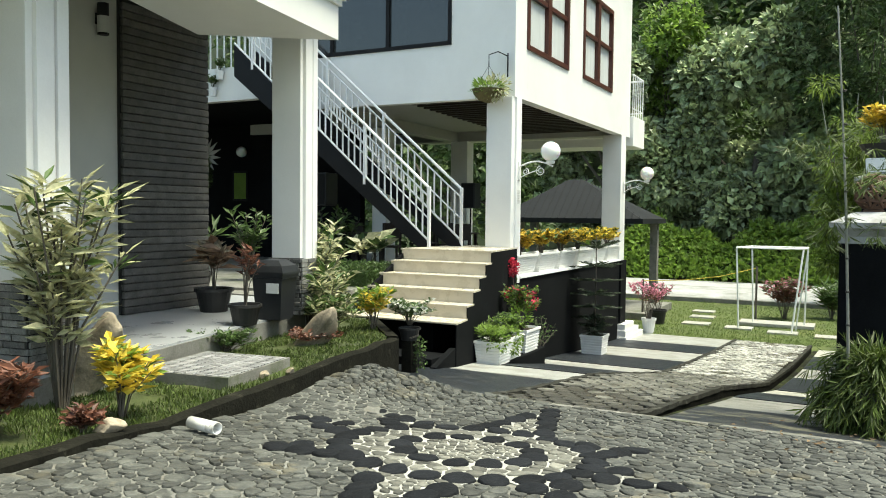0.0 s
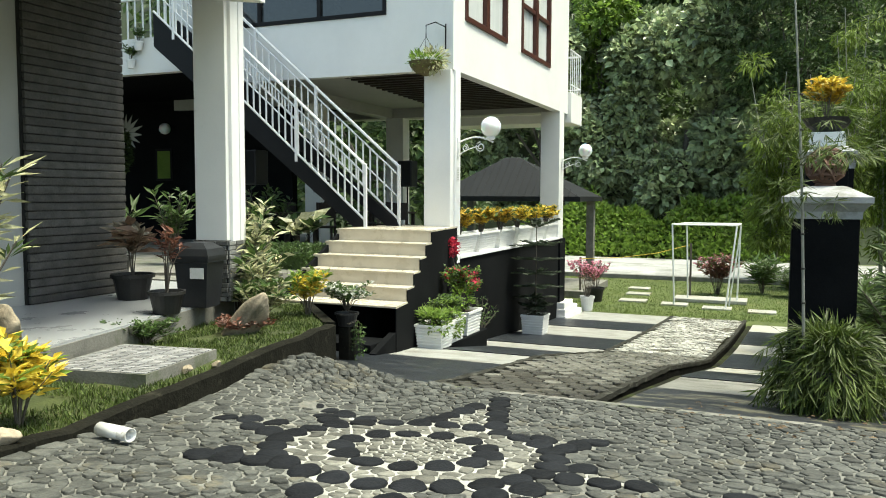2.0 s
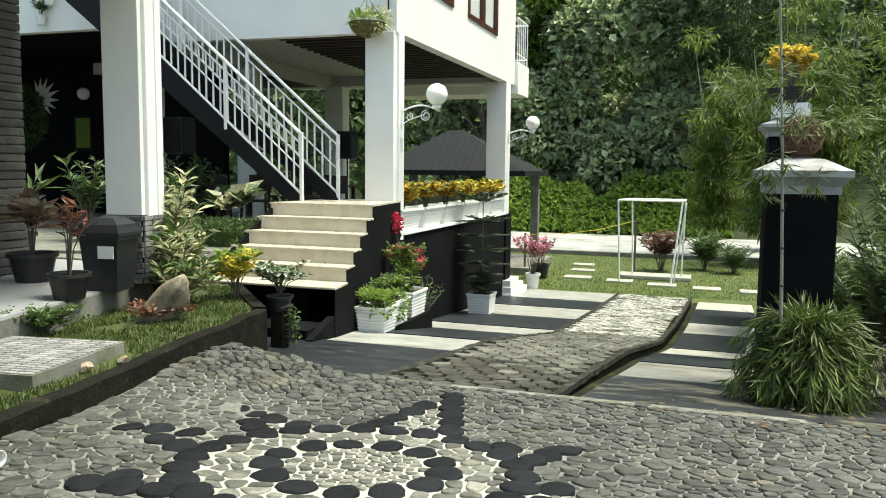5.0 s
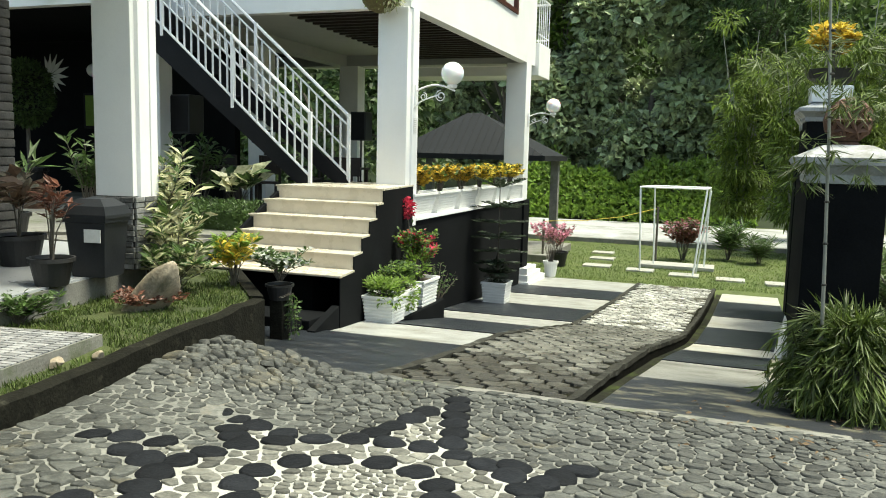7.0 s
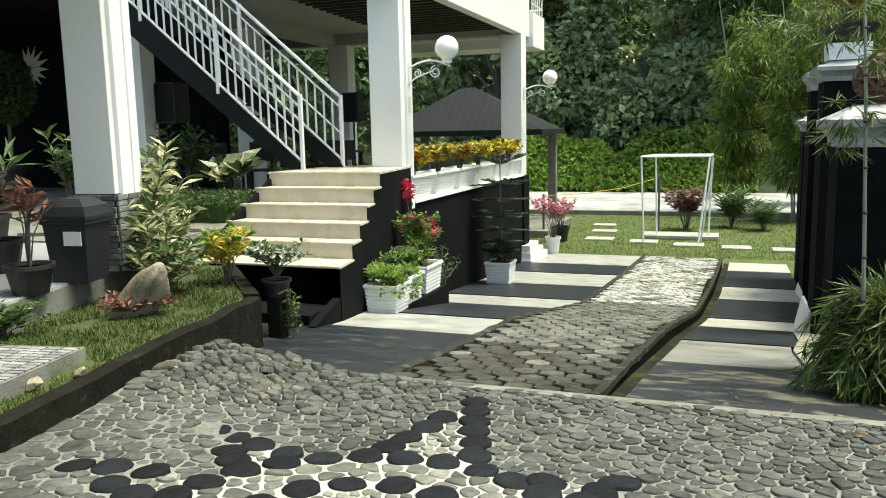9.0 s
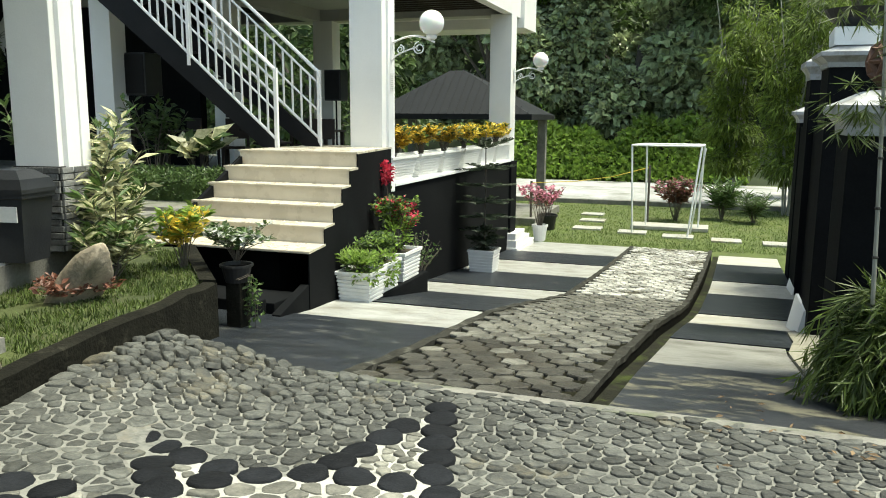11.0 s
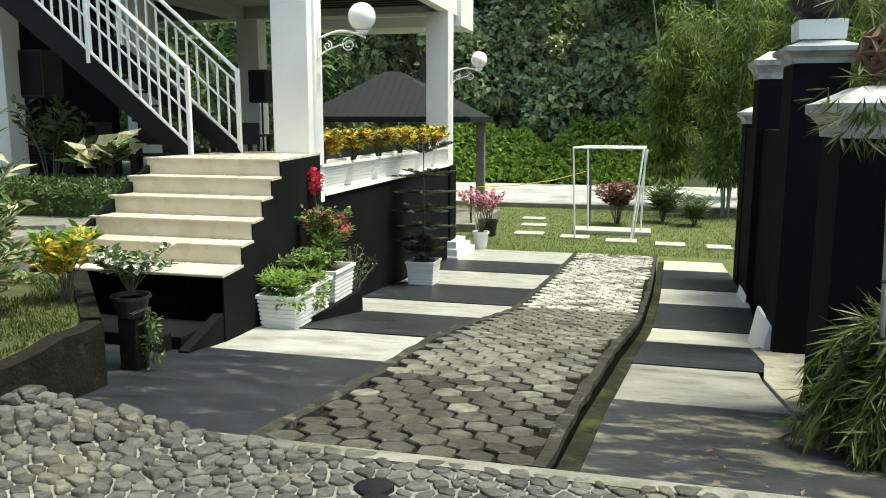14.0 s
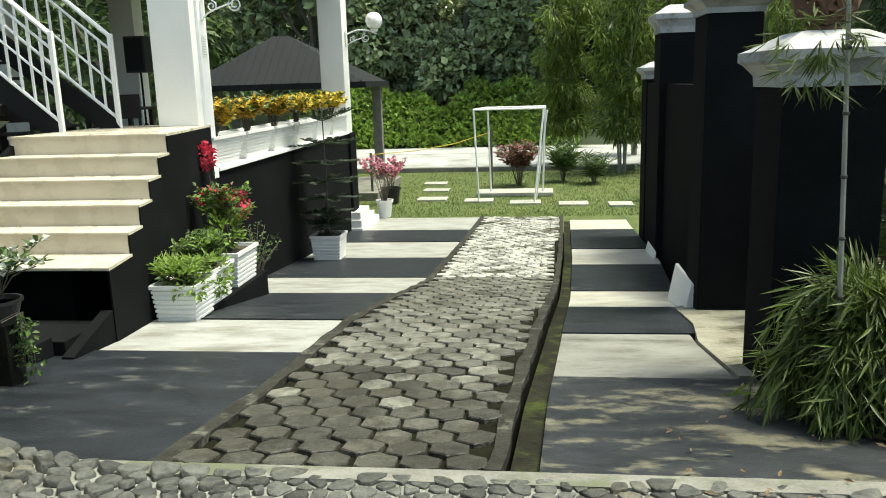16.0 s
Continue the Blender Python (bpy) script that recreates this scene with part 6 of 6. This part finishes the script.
def rounded(poly, cut=0.19):
    """Cut each corner once."""
    out = []
    for a, b in zip(poly, poly[1:] + poly[:1]):
        out += [a.lerp(b, cut), a.lerp(b, 1 - cut)]
    return out


def six_sided(seed):
    g = random.Random(seed)
    poly = [Vector((math.cos(1.0472 * k + g.uniform(-0.12, 0.12)), math.sin(1.0472 * k + g.uniform(-0.12, 0.12)))) * 0.106 * g.uniform(0.93, 1.05) for k in range(6)]
    return [(p.x, p.y) for p in rounded(poly, 0.22)]


DARKS = [piece_mesh("dark_stone", low_stone(six_sided(s), 0.020, (1.0, 0.98, 0.91, 0.5), (-0.9, 0.6, 0.95, 1.0)), DARK_STONE) for s in range(10)]
taken = []


def lay_dark(p, rng):
    if any((p - q).length < 0.140 for q in taken):
        return
    taken.append(p)
    o = new("dark_stone", rng.choice(DARKS))
    o.parent = plaza
    o.matrix_world = pose(p.x, p.y, fall(p.y) + 0.001, -6, 0, rng.uniform(0, 360)) @ Matrix.Diagonal((rng.uniform(0.93, 1.05), rng.uniform(0.88, 1.0), 1, 1))


def lay_row(a, b, rng, step=0.178):
    d = b - a
    k = max(int(round(d.length / step)), 1)
    for i in range(k + 1):
        lay_dark(a + d * i / k + Vector((rng.uniform(-0.012, 0.012), rng.uniform(-0.012, 0.012))), rng)


rng = random.Random(31)
for k in range(13):
    lay_dark(polar(360 * k / 13 + 9, 0.435), rng)
for k in range(26):
    lay_dark(polar(360 * k / 26 + 2, RIM + 0.015), rng)
for a, b, c in TRIANGLES:
    lay_row(b, a, rng)
    lay_row(b, c, rng)
lay_row(Vector((4.54, -6.53)), Vector((5.70, -6.94)), rng)
lay_row(Vector((4.70, -6.84)), Vector((5.55, -7.10)), rng)


def scatter(seed, k, x0, x1, y0, y1, gap):
    """Points no nearer to one another than a gap that depends on the place."""
    rng = random.Random(seed)
    cells, out, cell = {}, [], 0.10
    for i in range(k):
        p = Vector((rng.uniform(x0, x1), rng.uniform(y0, y1)))
        g = gap(p, rng)
        if g is None:
            continue
        ix, iy = int(p.x // cell), int(p.y // cell)
        near = [q for dx in (-2, -1, 0, 1, 2) for dy in (-2, -1, 0, 1, 2) for q in cells.get((ix + dx, iy + dy), ())]
        if any((p - q[0]).length < (g + q[1]) / 2 for q in near):
            continue
        cells.setdefault((ix, iy), []).append((p, g))
        out.append((p, g))
    return out, cells


def pebble_gap(p, rng):
    if p.x < curb_x(p.y) + 0.05:
        return None
    if any((p - q).length < 0.118 for q in taken if abs(q.x - p.x) < 0.118):
        return None
    r = (p - CENTRE).length
    if r < 0.40:
        return 0.046
    if r < RIM:
        return rng.uniform(0.070, 0.105)
    if inside_star(p):
        return rng.uniform(0.045, 0.062)
    if p.y > -5.4:
        return rng.uniform(0.050, 0.092)
    return 0.054 + 0.080 * rng.random() ** 1.7


def clipped(poly, d, limit):
    """The part of a convex outline round the origin that lies within limit along d."""
    out = []
    for a, b in zip(poly, poly[1:] + poly[:1]):
        u, v = a.dot(d) - limit, b.dot(d) - limit
        if u <= 0:
            out.append(a)
        if (u < 0) != (v < 0) and u != v:
            out.append(a.lerp(b, u / (u - v)))
    return out


stones, cells = scatter(77, 190000, 0.3, 7.5, -10.6, -4.27, pebble_gap)
dark_cells = {}
for q in taken:
    dark_cells.setdefault((int(q.x // 0.3), int(q.y // 0.3)), []).append(q)
near_stones = 0
groups_ = {"outer": ([], []), "pale": ([], [])}
rng = random.Random(78)
SQUARE = [Vector((1, 1)), Vector((-1, 1)), Vector((-1, -1)), Vector((1, -1))]
for p, g in stones:
    pale = inside_star(p)
    grout = rng.uniform(0.010, 0.018) if pale else rng.uniform(0.006, 0.015)
    poly = [q * g * 0.92 for q in SQUARE]
    ix, iy = int(p.x // 0.10), int(p.y // 0.10)
    for dx in (-2, -1, 0, 1, 2):
        for dy in (-2, -1, 0, 1, 2):
            for q, h in cells.get((ix + dx, iy + dy), ()):
                d = q - p
                dist = d.length
                if 0 < dist < 0.23:
                    poly = clipped(poly, d / dist, dist * g / (g + h) - grout / 2)
    jx, jy = int(p.x // 0.3), int(p.y // 0.3)
    for dx in (-1, 0, 1):
        for dy in (-1, 0, 1):
            for q in dark_cells.get((jx + dx, jy + dy), ()):
                d = q - p
                if 0 < d.length < 0.24:
                    poly = clipped(poly, d / d.length, max(d.length - 0.096 - grout / 2, 0.012))
    if len(poly) < 3:
        continue
    heap = max(0.0, min(1.0, (p.y + 5.5) / 0.7)) * max(0.0, min(1.0, (2.6 - p.x) / 1.2))
    outline = [Vector((q.x * rng.uniform(0.90, 1.0), q.y * rng.uniform(0.90, 1.0))) for q in rounded(poly)]
    h = (0.005 + 0.08 * g * rng.uniform(0.3, 1.2)) * (1 + 1.3 * heap)
    if pale:
        h = 0.008
    tilt = Matrix.Rotation(radians(rng.uniform(-4, 4) * (1 + 3 * heap)), 3, "X") @ Matrix.Rotation(radians(rng.uniform(-4, 4) * (1 + 3 * heap)), 3, "Y")
    lift = rng.uniform(-0.003, 0.006) + heap * 0.030 * rng.random() + (0.005 if pale else 0.0)
    v, f = low_stone([(q.x, q.y) for q in outline], h, (1.0, 0.95, 0.78, 0.40) if heap > 0.3 else (1.0, 0.985, 0.92, 0.55))
    place = []
    for q in v:
        w = tilt @ Vector(q)
        place.append(Vector((p.x + w.x, p.y + w.y, lay_of(p.x + w.x, p.y + w.y) + lift + w.z)))
    if not pale and near_stones < 280 and 1.2 < p.x < 4.6 and -6.0 < p.y < -4.5 and rng.random() < 0.6:
        home = Vector((p.x, p.y, lay_of(p.x, p.y)))
        o = new("cobble", piece_mesh("cobble", ([tuple(q - home) for q in place], f), STONE))
        o.parent = plaza
        o.location = home
        near_stones += 1
        continue
    V, F = groups_["pale" if pale else "outer"]
    base = len(V)
    V += [tuple(q) for q in place]
    F += [tuple(base + i for i in q) for q in f]
for key, (V, F), mat in (("outer", groups_["outer"], PEBBLE), ("pale", groups_["pale"], PALE_PEBBLE)):
    o = new("pebbles", piece_mesh("pebbles", (V, F), mat))
    o.parent = plaza
    tagged(o, "grey river stones set in mortar" if key == "outer" else "small pale pebbles inside the star", kind="stuff")

# hexagon pavers of the drive strip


def hexagon(r, h, seed):
    """A worn six-sided paver with a softly domed top."""
    g = random.Random(seed)
    radii = [r * g.uniform(0.93, 1.05) for k in range(6)]
    v, f = [], []
    for s, z in ((1.0, -0.03), (0.985, h - 0.008), (0.94, h - 0.001), (0.5, h + 0.001)):
        v += [(s * q * math.cos(1.0472 * k + 0.5236), s * q * math.sin(1.0472 * k + 0.5236), z) for k, q in enumerate(radii)]
    for lay in range(3):
        for k in range(6):
            j = (k + 1) % 6
            f.append((lay * 6 + k, lay * 6 + j, lay * 6 + 6 + j, lay * 6 + 6 + k))
    f.append(tuple(18 + k for k in range(6)))
    return v, f


HEX_R = 0.106
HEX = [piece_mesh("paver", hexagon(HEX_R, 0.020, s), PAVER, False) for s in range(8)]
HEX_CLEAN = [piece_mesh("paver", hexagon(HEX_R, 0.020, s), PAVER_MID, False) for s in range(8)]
singles, V, F = 0, [], []
dx, dy = HEX_R * math.sqrt(3) * 1.09, HEX_R * 1.5 * 1.09
row = 0
y = -4.07
rng = random.Random(8)
while y < 10.22:
    x = strip_left(y) + 0.06 + (dx / 2 if row % 2 else 0)
    tilt = math.degrees(math.atan2(fall(y + 0.1) - fall(y - 0.1), 0.2))
    while x < strip_right(y) - 0.13:
        m = pose(x, y + rng.uniform(-0.006, 0.006), fall(y) - 0.012 + rng.uniform(-0.005, 0.006), tilt + rng.uniform(-2.5, 2.5), rng.uniform(-2.5, 2.5), rng.uniform(-4, 4))
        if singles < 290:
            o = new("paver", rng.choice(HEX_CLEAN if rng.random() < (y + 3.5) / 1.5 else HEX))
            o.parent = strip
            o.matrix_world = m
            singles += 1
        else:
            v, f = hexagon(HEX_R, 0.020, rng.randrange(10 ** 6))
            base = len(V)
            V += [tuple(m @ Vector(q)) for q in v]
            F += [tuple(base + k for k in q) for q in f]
        x += dx
    y += dy
    row += 1
# Remaining pavers take the pale tone that holds the glare.
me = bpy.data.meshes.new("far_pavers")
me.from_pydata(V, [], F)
me.materials.append(PAVER_GLARE)
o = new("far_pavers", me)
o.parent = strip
tagged(o, "hexagon pavers further down the strip, glare in their pale colour", kind="stuff")


# grass
def blades(name, label, places, length, mat, seed):
    nr = np.random.default_rng(seed)
    k = len(places)
    o = foliage(name, places, nr.normal(0, 0.5, (k, 3)) + np.array([0, 0, 0.9]), length, length * 0.16, mat, None, seed, 0.1)
    tagged(o, label, "grass", kind="stuff")


nr = np.random.default_rng(600)
pts = []
for i in range(30000):
    y = nr.uniform(-9.5, -2.4)
    a = terrace_edge(y) if y < -3.3 else -1.5
    b = curb_x(y) - 0.12 if y < -3.45 else 0.25 - (y + 3.42) * 0.9
    x = nr.uniform(a, b)
    if abs(x - 0.03) < 0.5 and abs(y + 5.89) < 0.55:
        continue
    if noise.noise(Vector((x * 2, y * 2, 0))) < -0.32:
        continue
    pts.append((x, y, bed_z(y) - 0.005))
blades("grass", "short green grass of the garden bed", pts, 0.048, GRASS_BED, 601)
pts = [(x, y, fall(y) - 0.02) for x, y in zip(nr.uniform(-3.5, 9, 36000), 10.35 + nr.uniform(0, 1, 36000) ** 1.4 * 10.2)]
blades("grass", "mown green grass of the back lawn", pts, 0.065, GRASS, 602)
